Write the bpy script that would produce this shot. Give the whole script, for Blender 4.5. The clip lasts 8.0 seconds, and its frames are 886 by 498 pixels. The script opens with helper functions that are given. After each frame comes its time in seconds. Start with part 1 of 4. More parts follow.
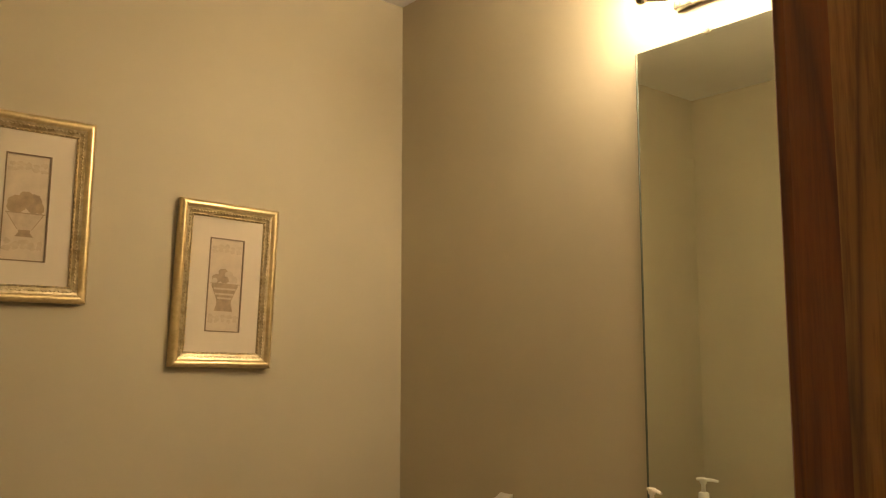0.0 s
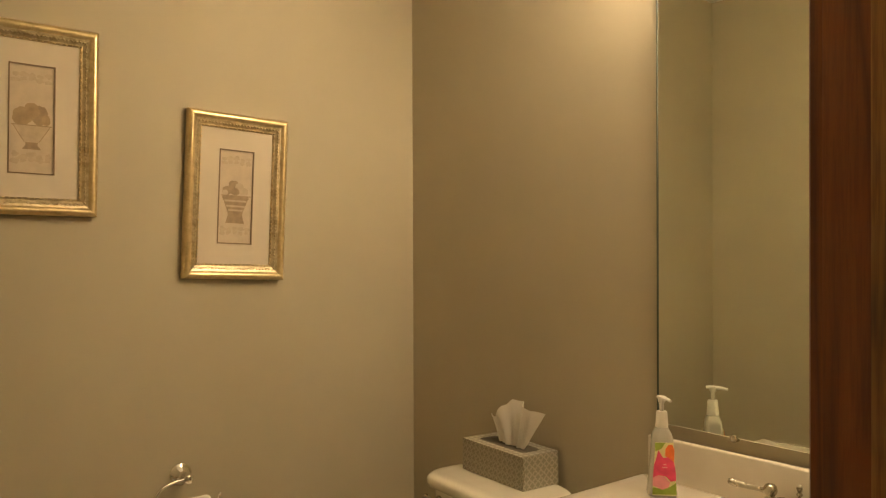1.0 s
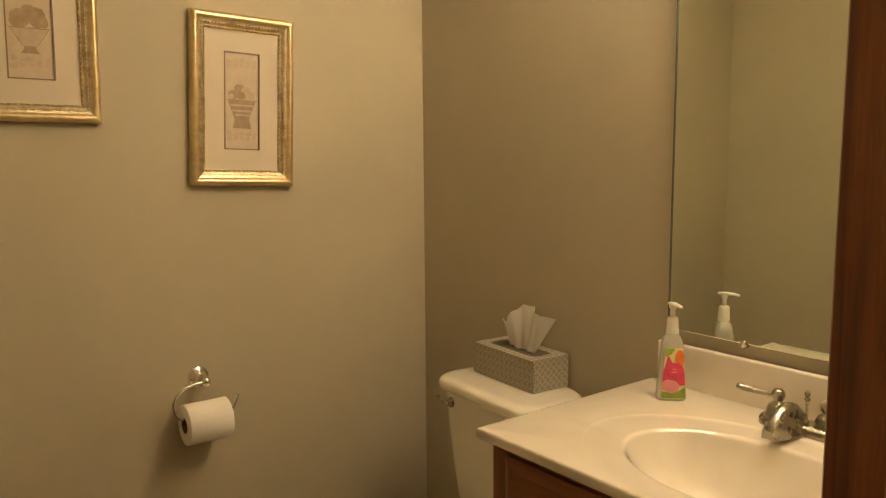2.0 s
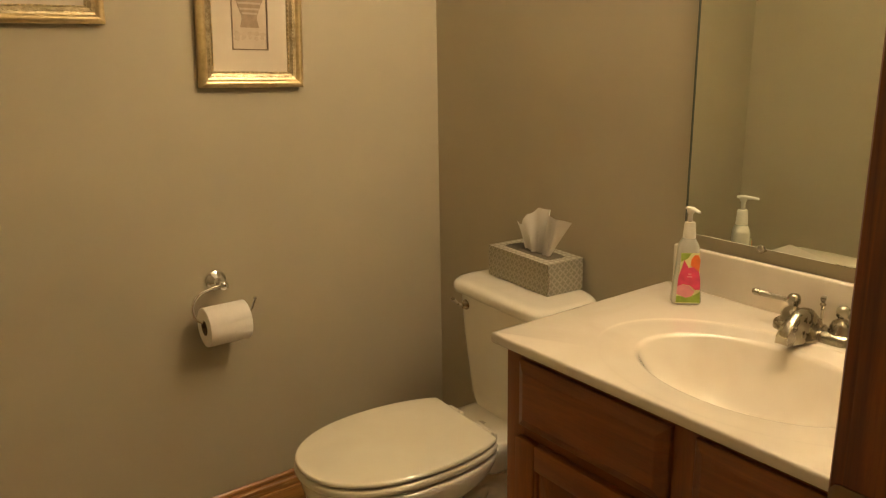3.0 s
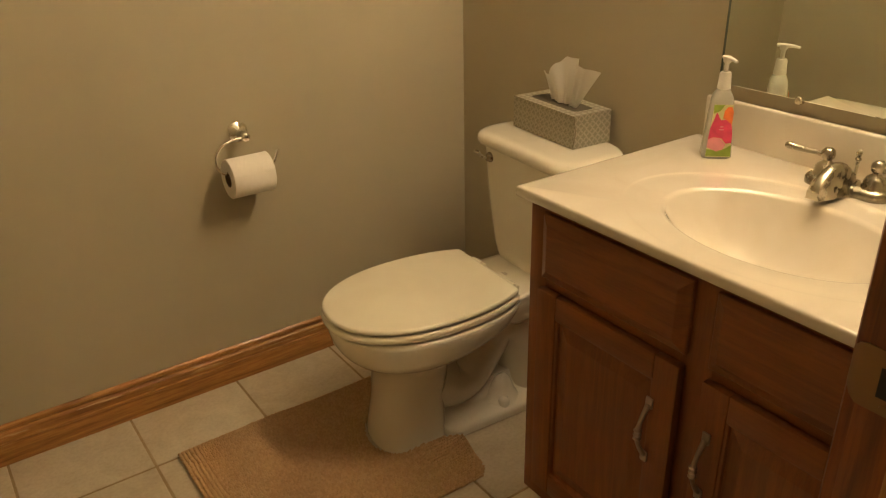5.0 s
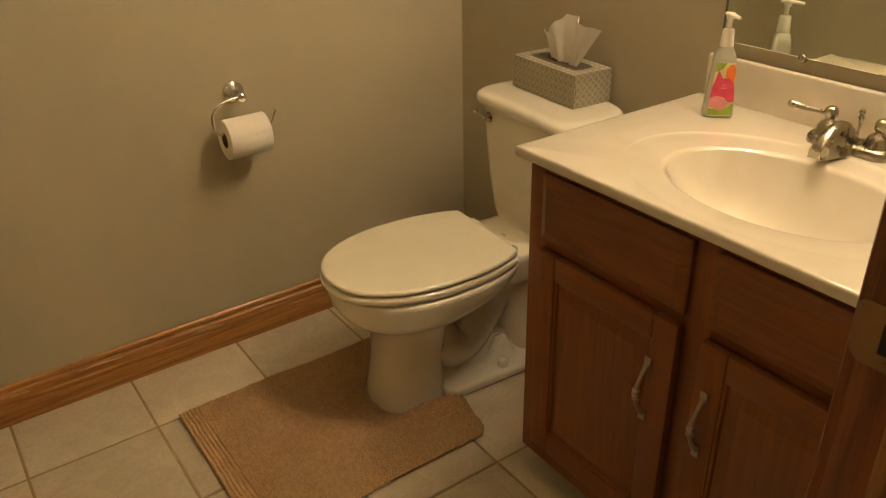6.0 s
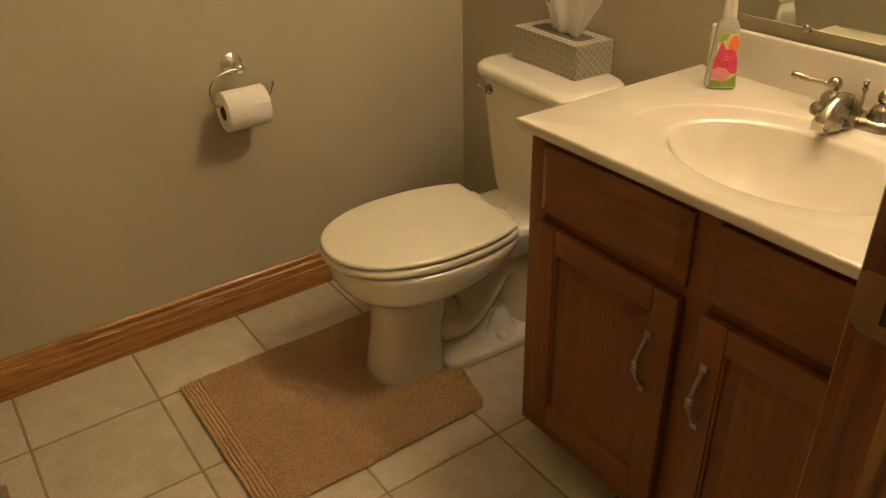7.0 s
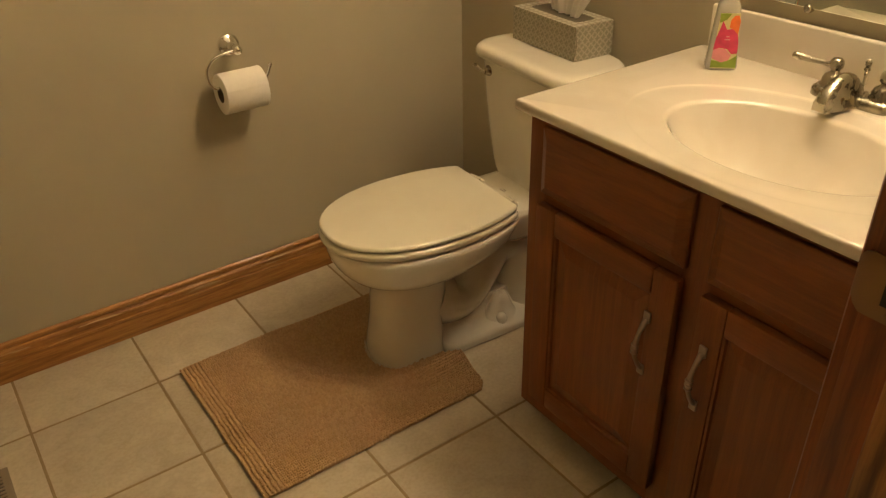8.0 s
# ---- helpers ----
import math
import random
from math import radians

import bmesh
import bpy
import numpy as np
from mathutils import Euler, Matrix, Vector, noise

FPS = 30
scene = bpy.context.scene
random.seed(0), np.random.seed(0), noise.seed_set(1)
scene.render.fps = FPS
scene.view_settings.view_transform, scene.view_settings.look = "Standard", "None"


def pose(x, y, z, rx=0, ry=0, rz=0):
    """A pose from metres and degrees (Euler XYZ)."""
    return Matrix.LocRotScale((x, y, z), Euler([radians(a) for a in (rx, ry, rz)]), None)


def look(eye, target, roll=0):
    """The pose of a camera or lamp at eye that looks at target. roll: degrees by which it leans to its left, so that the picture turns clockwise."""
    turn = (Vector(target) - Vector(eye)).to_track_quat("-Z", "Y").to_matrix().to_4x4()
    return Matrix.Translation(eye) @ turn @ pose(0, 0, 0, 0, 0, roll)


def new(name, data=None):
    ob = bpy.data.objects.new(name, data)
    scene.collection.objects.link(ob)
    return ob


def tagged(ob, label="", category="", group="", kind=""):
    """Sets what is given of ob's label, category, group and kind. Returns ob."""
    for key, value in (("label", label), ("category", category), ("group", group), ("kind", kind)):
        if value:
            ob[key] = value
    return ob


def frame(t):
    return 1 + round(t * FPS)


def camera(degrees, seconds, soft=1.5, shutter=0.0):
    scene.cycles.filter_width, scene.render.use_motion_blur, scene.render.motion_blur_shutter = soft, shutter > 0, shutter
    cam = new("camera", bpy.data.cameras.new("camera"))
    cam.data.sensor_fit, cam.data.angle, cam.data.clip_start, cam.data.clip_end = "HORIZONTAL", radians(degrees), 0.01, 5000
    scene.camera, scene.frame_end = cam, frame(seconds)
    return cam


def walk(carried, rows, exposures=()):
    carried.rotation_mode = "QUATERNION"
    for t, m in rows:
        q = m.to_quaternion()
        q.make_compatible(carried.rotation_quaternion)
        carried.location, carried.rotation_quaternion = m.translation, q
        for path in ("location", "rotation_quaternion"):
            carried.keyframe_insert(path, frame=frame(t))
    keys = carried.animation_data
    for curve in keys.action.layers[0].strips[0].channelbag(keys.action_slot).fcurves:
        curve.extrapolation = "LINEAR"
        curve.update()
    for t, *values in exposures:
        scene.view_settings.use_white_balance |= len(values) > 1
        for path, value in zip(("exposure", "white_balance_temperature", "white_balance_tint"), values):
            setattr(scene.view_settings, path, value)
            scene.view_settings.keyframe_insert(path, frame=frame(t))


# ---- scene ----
cam = camera(58.5, 8.0, 1.25)
PATH = [
    (0, (-1.481, -2.021, 1.316), (-0.223, -0.482, 1.534), 0.0),
    (0.5, (-1.484, -2.012, 1.318), (-0.227, -0.46, 1.431), -0.1),
    (1, (-1.471, -2.008, 1.32), (-0.229, -0.441, 1.311), -0.2),
    (1.5, (-1.464, -2.0, 1.324), (-0.235, -0.428, 1.192), -0.3),
    (3, (-1.45, -1.975, 1.349), (-0.301, -0.422, 0.833), -0.9),
    (3.5, (-1.446, -1.971, 1.348), (-0.335, -0.432, 0.717), -1.1),
    (4, (-1.447, -1.967, 1.354), (-0.373, -0.444, 0.628), -1.1),
    (4.5, (-1.447, -1.963, 1.351), (-0.402, -0.457, 0.551), -1.2),
    (5, (-1.446, -1.96, 1.347), (-0.421, -0.476, 0.481), -1.3),
    (6.5, (-1.444, -1.954, 1.338), (-0.451, -0.52, 0.359), -1.4),
    (7, (-1.443, -1.953, 1.336), (-0.46, -0.531, 0.329), -1.4),
    (7.5, (-1.445, -1.952, 1.334), (-0.467, -0.543, 0.306), -1.4),
    (8, (-1.441, -1.951, 1.332), (-0.47, -0.547, 0.289), -1.5),
]
walk(cam, [(t, look(eye, target, roll)) for t, eye, target, roll in PATH], [(0, -0.14), (1.5, -0.06), (3.5, 0.04), (5, 0.09), (8, 0.10)])

# ---------- world and exposure ----------
world = bpy.data.worlds.new("dim_interior")
scene.world = world
world.use_nodes = True
world.node_tree.nodes["Background"].inputs[0].default_value = (0.30, 0.22, 0.13, 1)
world.node_tree.nodes["Background"].inputs[1].default_value = 0.02
LAMP_STRENGTH = 130.0
BULB_STRENGTH = 650.0
LAMP_COLOUR = (1.0, 0.755, 0.485)

# ---------- plan ----------
CEIL = 2.39
WEST = -1.67
SOUTH = -1.725          # room face of the door wall
WALL_T = 0.115
JAMB_X = -0.888         # strike side of the doorway
HINGE_X = -1.634
HEAD_Z = 2.04
TILE = 0.307
TILE_X0, TILE_Y0 = -1.158, -0.246
TOP_Z = 0.803           # vanity top
SINK_X, SINK_Y = -0.314, -1.297


# ---------- material helpers ----------
def principled(name, colour, rough=0.5, metal=0.0, coat=0.0, spec=0.5):
    m = bpy.data.materials.new(name)
    m.use_nodes = True
    nt = m.node_tree
    b = nt.nodes["Principled BSDF"]
    b.inputs["Base Color"].default_value = (*colour, 1)
    b.inputs["Roughness"].default_value = rough
    b.inputs["Metallic"].default_value = metal
    b.inputs["Coat Weight"].default_value = coat
    b.inputs["Coat Roughness"].default_value = 0.12
    b.inputs["Specular IOR Level"].default_value = spec
    return m, nt, b


def node(nt, kind, **vals):
    n = nt.nodes.new(kind)
    for k, v in vals.items():
        n.inputs[k].default_value = v
    return n


def coords(nt, scale=(1, 1, 1), rot=(0, 0, 0)):
    tc = nt.nodes.new("ShaderNodeTexCoord")
    mp = nt.nodes.new("ShaderNodeMapping")
    mp.inputs["Scale"].default_value = scale
    mp.inputs["Rotation"].default_value = rot
    nt.links.new(tc.outputs["Object"], mp.inputs["Vector"])
    return mp.outputs["Vector"]


def ramp(nt, fac, stops):
    r = nt.nodes.new("ShaderNodeValToRGB")
    el = r.color_ramp.elements
    while len(el) < len(stops):
        el.new(0.5)
    for e, (p, c) in zip(el, stops):
        e.position = p
        e.color = (*c, 1)
    nt.links.new(fac, r.inputs[0])
    return r.outputs[0]


def mix(nt, fac, a, b, mode="MIX"):
    n = nt.nodes.new("ShaderNodeMix")
    n.data_type = "RGBA"
    n.blend_type = mode
    if isinstance(fac, (int, float)):
        n.inputs[0].default_value = fac
    else:
        nt.links.new(fac, n.inputs[0])
    for sock, v in ((n.inputs[6], a), (n.inputs[7], b)):
        if isinstance(v, tuple):
            sock.default_value = (*v, 1)
        else:
            nt.links.new(v, sock)
    return n.outputs[2]


def bump(nt, b, height, strength, dist):
    n = nt.nodes.new("ShaderNodeBump")
    n.inputs["Strength"].default_value = strength
    n.inputs["Distance"].default_value = dist
    nt.links.new(height, n.inputs["Height"])
    nt.links.new(n.outputs[0], b.inputs["Normal"])


def wall_paint(name, c):
    m, nt, b = principled(name, c, 0.62, spec=0.35)
    v = coords(nt)
    n1 = node(nt, "ShaderNodeTexNoise", Scale=2.2, Detail=3.0)
    nt.links.new(v, n1.inputs["Vector"])
    col = ramp(nt, n1.outputs["Fac"], [(0.3, tuple(x * 0.95 for x in c)), (0.7, tuple(min(1, x * 1.04) for x in c))])
    nt.links.new(col, b.inputs["Base Color"])
    n2 = node(nt, "ShaderNodeTexNoise", Scale=260.0, Detail=2.0)
    nt.links.new(v, n2.inputs["Vector"])
    bump(nt, b, n2.outputs["Fac"], 0.16, 0.0012)
    return m


def wood(name, light, dark, axis, rough=0.38, coat=0.25, fine=1.0, floor=0.40, pores=0.34, worn=None):
    """Oak with its grain along one axis."""
    m, nt, b = principled(name, light, rough, coat=coat)
    s = [22.0, 22.0, 22.0]
    s["xyz".index(axis)] = 1.3
    v = coords(nt, tuple(s))
    info = nt.nodes.new("ShaderNodeObjectInfo")
    add = nt.nodes.new("ShaderNodeVectorMath")
    add.operation = "MULTIPLY_ADD"
    add.inputs[1].default_value = (9.0, 9.0, 9.0)
    nt.links.new(info.outputs["Random"], add.inputs[0])
    nt.links.new(v, add.inputs[2])
    big = node(nt, "ShaderNodeTexNoise", Scale=0.26, Detail=3.0, Distortion=1.1)
    nt.links.new(add.outputs[0], big.inputs["Vector"])
    tri = nt.nodes.new("ShaderNodeMath")
    tri.operation = "PINGPONG"
    tri.inputs[1].default_value = 0.055
    nt.links.new(big.outputs["Fac"], tri.inputs[0])
    sc = nt.nodes.new("ShaderNodeMath")
    sc.operation = "MULTIPLY"
    sc.inputs[1].default_value = 18.0
    nt.links.new(tri.outputs[0], sc.inputs[0])
    rings = ramp(nt, sc.outputs[0], [(0.0, tuple(a * (floor + 0.45 * d) for a, d in zip(light, dark))), (0.35, tuple(0.92 * a for a in light)), (1.0, tuple(min(1, 1.12 * a) for a in light))])
    pore = node(nt, "ShaderNodeTexNoise", Scale=11.0 * fine, Detail=3.0, Roughness=0.7)
    nt.links.new(add.outputs[0], pore.inputs["Vector"])
    pc = ramp(nt, pore.outputs["Fac"], [(0.38, dark), (0.56, (1, 1, 1))])
    col = mix(nt, pores, rings, pc, "MULTIPLY")
    blot = node(nt, "ShaderNodeTexNoise", Scale=5.0, Detail=2.0)
    nt.links.new(coords(nt), blot.inputs["Vector"])
    bc = ramp(nt, blot.outputs["Fac"], [(0.3, (0.8, 0.78, 0.75)), (0.7, (1, 1, 1))])
    shade = mix(nt, 0.6, col, bc, "MULTIPLY")
    if worn:
        # scuffs along the proud mouldings, where the finish has been rubbed off
        xyz = nt.nodes.new("ShaderNodeSeparateXYZ")
        nt.links.new(coords(nt), xyz.inputs[0])
        band = ramp(nt, xyz.outputs["Z"], [(worn - 0.012, (0, 0, 0)), (worn - 0.004, (1, 1, 1)), (worn + 0.006, (1, 1, 1)), (worn + 0.012, (0, 0, 0))])
        stretch = [130.0, 130.0, 130.0]
        stretch["xyz".index(axis)] = 9.0
        rub = node(nt, "ShaderNodeTexNoise", Scale=1.0, Detail=3.0, Roughness=0.6)
        nt.links.new(coords(nt, tuple(stretch)), rub.inputs["Vector"])
        mask = mix(nt, 1.0, ramp(nt, rub.outputs["Fac"], [(0.56, (0, 0, 0)), (0.64, (0.75, 0.75, 0.75))]), band, "MULTIPLY")
        shade = mix(nt, mask, shade, (0.66, 0.47, 0.26))
    nt.links.new(shade, b.inputs["Base Color"])
    bump(nt, b, pore.outputs["Fac"], 0.22, 0.0007)
    return m


def ceramic(name, c, rough=0.1, vein=0.96):
    m, nt, b = principled(name, c, rough, spec=0.85, coat=0.8)
    b.inputs["Coat Roughness"].default_value = 0.03
    n = node(nt, "ShaderNodeTexNoise", Scale=7.0, Detail=5.0, Distortion=0.9)
    nt.links.new(coords(nt), n.inputs["Vector"])
    nt.links.new(ramp(nt, n.outputs["Fac"], [(0.3, tuple(x * vein ** (1 + 0.5 * k) for k, x in enumerate(c))), (0.7, c)]), b.inputs["Base Color"])
    return m


def metal(name, c, rough, brushed=False):
    m, nt, b = principled(name, c, rough, metal=1.0)
    n = node(nt, "ShaderNodeTexNoise", Scale=180.0 if brushed else 30.0, Detail=3.0)
    nt.links.new(coords(nt, (1, 1, 6) if brushed else (1, 1, 1)), n.inputs["Vector"])
    r = nt.nodes.new("ShaderNodeMapRange")
    r.inputs["To Min"].default_value = rough * 0.94
    r.inputs["To Max"].default_value = rough * 1.08
    nt.links.new(n.outputs["Fac"], r.inputs["Value"])
    nt.links.new(r.outputs[0], b.inputs["Roughness"])
    return m


# ---------- materials ----------
WALL = (0.450, 0.401, 0.288)
M_WALL = wall_paint("taupe_paint", WALL)
M_CEIL = wall_paint("ceiling_paint", (0.80, 0.785, 0.73))
M_HALL = wall_paint("hall_paint", (0.40, 0.36, 0.29))
M_OAK_V = wood("oak_vertical", (0.232, 0.072, 0.0105), (0.52, 0.35, 0.20), "z", 0.46, 0.05, 1.0, 0.74, 0.24)
M_OAK_H = wood("oak_horizontal", (0.232, 0.072, 0.0105), (0.52, 0.35, 0.20), "y", 0.46, 0.05, 1.0, 0.74, 0.24)
M_BASE = wood("oak_baseboard", (0.455, 0.222, 0.058), (0.44, 0.28, 0.15), "x", 0.42, 0.15, 1.0, 0.50, 0.45, 0.083)
M_BASE_Y = wood("oak_baseboard_side", (0.455, 0.222, 0.058), (0.44, 0.28, 0.15), "y", 0.42, 0.15, 1.0, 0.50, 0.45, 0.083)
# stained oak: jamb tone darkened for shade, stop tone lightened for hall light
M_JAMB_SHADED = wood("oak_jamb_shaded", (0.30, 0.082, 0.009), (0.42, 0.24, 0.11), "z", 0.42, 0.12)
M_STOP_LIT = wood("oak_stop_lit", (0.46, 0.205, 0.046), (0.24, 0.12, 0.05), "z", 0.40, 0.15, 0.6, 0.30, 0.5)
M_DARK = principled("toe_kick_dark", (0.05, 0.025, 0.012), 0.7)[0]
M_MARBLE = ceramic("cultured_marble", (0.75, 0.700, 0.600), 0.028, 0.93)
M_CHINA = ceramic("vitreous_china", (0.795, 0.76, 0.65), 0.04)
M_SEAT = ceramic("seat_plastic", (0.80, 0.76, 0.615), 0.05)
M_CHROME = metal("chrome", (0.86, 0.84, 0.80), 0.06)
M_NICKEL = metal("brushed_nickel", (0.42, 0.385, 0.305), 0.27)
M_PEWTER = metal("pewter_pull", (0.42, 0.33, 0.26), 0.30)
M_BRASS = metal("dull_brass", (0.27, 0.165, 0.085), 0.38)
M_MARK = principled("grey_print", (0.30, 0.27, 0.22), 0.5)[0]
M_BLACK = principled("black_hole", (0.012, 0.01, 0.009), 0.6)[0]
M_CARD = principled("cardboard_core", (0.20, 0.15, 0.10), 0.9)[0]
M_MIRROR = principled("mirror_silver", (0.86, 0.90, 0.81), 0.012, metal=1.0)[0]
M_MIRROR_BACK_SHADE = principled("mirror_back_shade", (0.10, 0.12, 0.10), 0.2)[0]
M_VENT = principled("vent_enamel", (0.26, 0.205, 0.145), 0.45)[0]


def make_tile_mat():
    c = (0.560, 0.490, 0.372)
    m, nt, b = principled("ceramic_tile", c, 0.36, spec=0.45)
    v = coords(nt)
    info = nt.nodes.new("ShaderNodeObjectInfo")
    add = nt.nodes.new("ShaderNodeVectorMath")
    add.operation = "MULTIPLY_ADD"
    add.inputs[1].default_value = (17.0, 11.0, 5.0)
    nt.links.new(info.outputs["Random"], add.inputs[0])
    nt.links.new(v, add.inputs[2])
    n1 = node(nt, "ShaderNodeTexNoise", Scale=9.0, Detail=6.0, Roughness=0.62, Distortion=0.8)
    nt.links.new(add.outputs[0], n1.inputs["Vector"])
    c1 = ramp(nt, n1.outputs["Fac"], [(0.28, (0.475, 0.405, 0.295)), (0.52, c), (0.75, (0.63, 0.56, 0.436))])
    n2 = node(nt, "ShaderNodeTexNoise", Scale=120.0, Detail=2.0)
    nt.links.new(add.outputs[0], n2.inputs["Vector"])
    c2 = ramp(nt, n2.outputs["Fac"], [(0.35, (0.86, 0.84, 0.80)), (0.6, (1, 1, 1))])
    hue = nt.nodes.new("ShaderNodeHueSaturation")
    mr = nt.nodes.new("ShaderNodeMapRange")
    mr.inputs["To Min"].default_value = 0.92
    mr.inputs["To Max"].default_value = 1.06
    nt.links.new(info.outputs["Random"], mr.inputs["Value"])
    nt.links.new(mr.outputs[0], hue.inputs["Value"])
    nt.links.new(mix(nt, 0.6, c1, c2, "MULTIPLY"), hue.inputs["Color"])
    nt.links.new(hue.outputs[0], b.inputs["Base Color"])
    bump(nt, b, n1.outputs["Fac"], 0.12, 0.002)
    return m


M_TILE = make_tile_mat()


def make_rug_mat():
    m, nt, b = principled("chenille", (0.36, 0.24, 0.14), 0.95, spec=0.1)
    geo = nt.nodes.new("ShaderNodeNewGeometry")
    c1 = ramp(nt, geo.outputs["Random Per Island"], [(0.0, (0.46, 0.292, 0.145)), (1.0, (0.58, 0.385, 0.208))])
    n = node(nt, "ShaderNodeTexNoise", Scale=6.0, Detail=3.0)
    nt.links.new(coords(nt), n.inputs["Vector"])
    c2 = ramp(nt, n.outputs["Fac"], [(0.3, (0.85, 0.84, 0.82)), (0.7, (1, 1, 1))])
    nt.links.new(mix(nt, 0.8, c1, c2, "MULTIPLY"), b.inputs["Base Color"])
    b.inputs["Sheen Weight"].default_value = 0.25
    n2 = node(nt, "ShaderNodeTexNoise", Scale=700.0, Detail=2.0)
    nt.links.new(coords(nt), n2.inputs["Vector"])
    bump(nt, b, n2.outputs["Fac"], 0.5, 0.001)
    return m


M_RUG = make_rug_mat()


def make_gold_mat(name, c, dark, rough):
    m, nt, b = principled(name, c, rough, metal=0.85)
    n = node(nt, "ShaderNodeTexNoise", Scale=55.0, Detail=5.0, Roughness=0.7)
    nt.links.new(coords(nt), n.inputs["Vector"])
    nt.links.new(ramp(nt, n.outputs["Fac"], [(0.35, dark), (0.58, c)]), b.inputs["Base Color"])
    bump(nt, b, n.outputs["Fac"], 0.25, 0.001)
    return m


M_GOLD = make_gold_mat("gilt_leaf", (0.74, 0.60, 0.345), (0.62, 0.49, 0.265), 0.33)
M_GOLD_OLD = make_gold_mat("antiqued_gilt", (0.60, 0.51, 0.335), (0.37, 0.295, 0.17), 0.38)


def paper(name, c, var=0.93, scale=14.0, rough=0.8):
    m, nt, b = principled(name, c, rough, spec=0.3)
    n = node(nt, "ShaderNodeTexNoise", Scale=scale, Detail=4.0)
    nt.links.new(coords(nt), n.inputs["Vector"])
    nt.links.new(ramp(nt, n.outputs["Fac"], [(0.32, tuple(x * var for x in c)), (0.68, c)]), b.inputs["Base Color"])
    return m


M_GROUT = paper("grout", (0.35, 0.265, 0.155), 0.85, 25.0, 0.9)
M_MAT = paper("mat_board", (0.62, 0.55, 0.44), 0.97)
M_PRINT = paper("print_paper", (0.60, 0.505, 0.385), 0.86, 30.0)
M_INK_SOFT = paper("print_wash", (0.40, 0.305, 0.205), 0.72, 60.0)
M_INK_PALE = paper("print_pale", (0.54, 0.445, 0.33), 0.85, 60.0)
M_FRUIT = paper("print_russet", (0.43, 0.325, 0.205), 0.75, 60.0)
M_LINER = principled("dark_liner", (0.20, 0.14, 0.08), 0.35)[0]


def thin_paper(name, c):
    m = bpy.data.materials.new(name)
    m.use_nodes = True
    nt = m.node_tree
    nt.nodes.remove(nt.nodes["Principled BSDF"])
    d = node(nt, "ShaderNodeBsdfDiffuse", Color=(*c, 1))
    t = node(nt, "ShaderNodeBsdfTranslucent", Color=(*c, 1))
    mx = nt.nodes.new("ShaderNodeMixShader")
    mx.inputs[0].default_value = 0.42
    nt.links.new(d.outputs[0], mx.inputs[1])
    nt.links.new(t.outputs[0], mx.inputs[2])
    nt.links.new(mx.outputs[0], nt.nodes["Material Output"].inputs["Surface"])
    n = node(nt, "ShaderNodeTexNoise", Scale=90.0, Detail=3.0)
    nt.links.new(coords(nt), n.inputs["Vector"])
    bp = node(nt, "ShaderNodeBump", Strength=0.25, Distance=0.001)
    nt.links.new(n.outputs["Fac"], bp.inputs["Height"])
    nt.links.new(bp.outputs[0], d.inputs["Normal"])
    return m


M_TISSUE = thin_paper("tissue_paper", (0.90, 0.88, 0.84))
M_ROLL = paper("toilet_tissue", (0.86, 0.82, 0.75), 0.97, 80.0, 0.95)


def make_box_mat():
    """Grey-green card with a pale lattice of rings."""
    m, nt, b = principled("printed_card", (0.30, 0.28, 0.22), 0.45)
    v = coords(nt, (1, 1, 1))
    dark, pale = (0.27, 0.246, 0.180), (0.42, 0.39, 0.305)
    masks = []
    for shift, low in (((0, 0, 0), 0.50), ((0.5, 0.5, 0.5), 0.50), ((0.25, 0.25, 0.25), 0.30)):
        mp = nt.nodes.new("ShaderNodeMapping")
        mp.inputs["Location"].default_value = shift
        mp.inputs["Scale"].default_value = (54.0, 54.0, 54.0)
        nt.links.new(v, mp.inputs["Vector"])
        vor = nt.nodes.new("ShaderNodeTexVoronoi")
        vor.inputs["Scale"].default_value = 1.0
        vor.inputs["Randomness"].default_value = 0.0
        nt.links.new(mp.outputs[0], vor.inputs["Vector"])
        masks.append(ramp(nt, vor.outputs["Distance"], [(low - 0.05, (0, 0, 0)), (low - 0.02, (1, 1, 1)), (low + 0.02, (1, 1, 1)), (low + 0.05, (0, 0, 0))]))
    both = mix(nt, 1.0, mix(nt, 1.0, masks[0], masks[1], "LIGHTEN"), masks[2], "LIGHTEN")
    nt.links.new(mix(nt, both, dark, pale), b.inputs["Base Color"])
    return m


M_BOX = make_box_mat()
M_BOTTLE, _, BOTTLE_SHADER = principled("frosted_bottle", (0.84, 0.83, 0.75), 0.14)
BOTTLE_SHADER.inputs["Transmission Weight"].default_value = 0.55
M_PUMP = principled("pump_plastic", (0.70, 0.67, 0.60), 0.3)[0]
M_PINK = paper("label_pink", (0.80, 0.075, 0.17), 0.7, 50.0, 0.35)
M_ROSE = paper("label_rose", (0.82, 0.33, 0.36), 0.85, 50.0, 0.35)
M_ORANGE = paper("label_orange", (0.86, 0.21, 0.05), 0.8, 50.0, 0.35)
M_GREEN = paper("label_green", (0.33, 0.46, 0.07), 0.7, 50.0, 0.35)
M_LABEL = paper("label_cream", (0.72, 0.70, 0.34), 0.9, 50.0, 0.35)


def make_glow(name, strength):
    m = bpy.data.materials.new(name)
    m.use_nodes = True
    nt = m.node_tree
    b = nt.nodes["Principled BSDF"]
    b.inputs["Base Color"].default_value = (0.9, 0.88, 0.82, 1)
    b.inputs["Roughness"].default_value = 0.3
    b.inputs["Emission Color"].default_value = (*LAMP_COLOUR, 1)
    b.inputs["Emission Strength"].default_value = strength
    return m


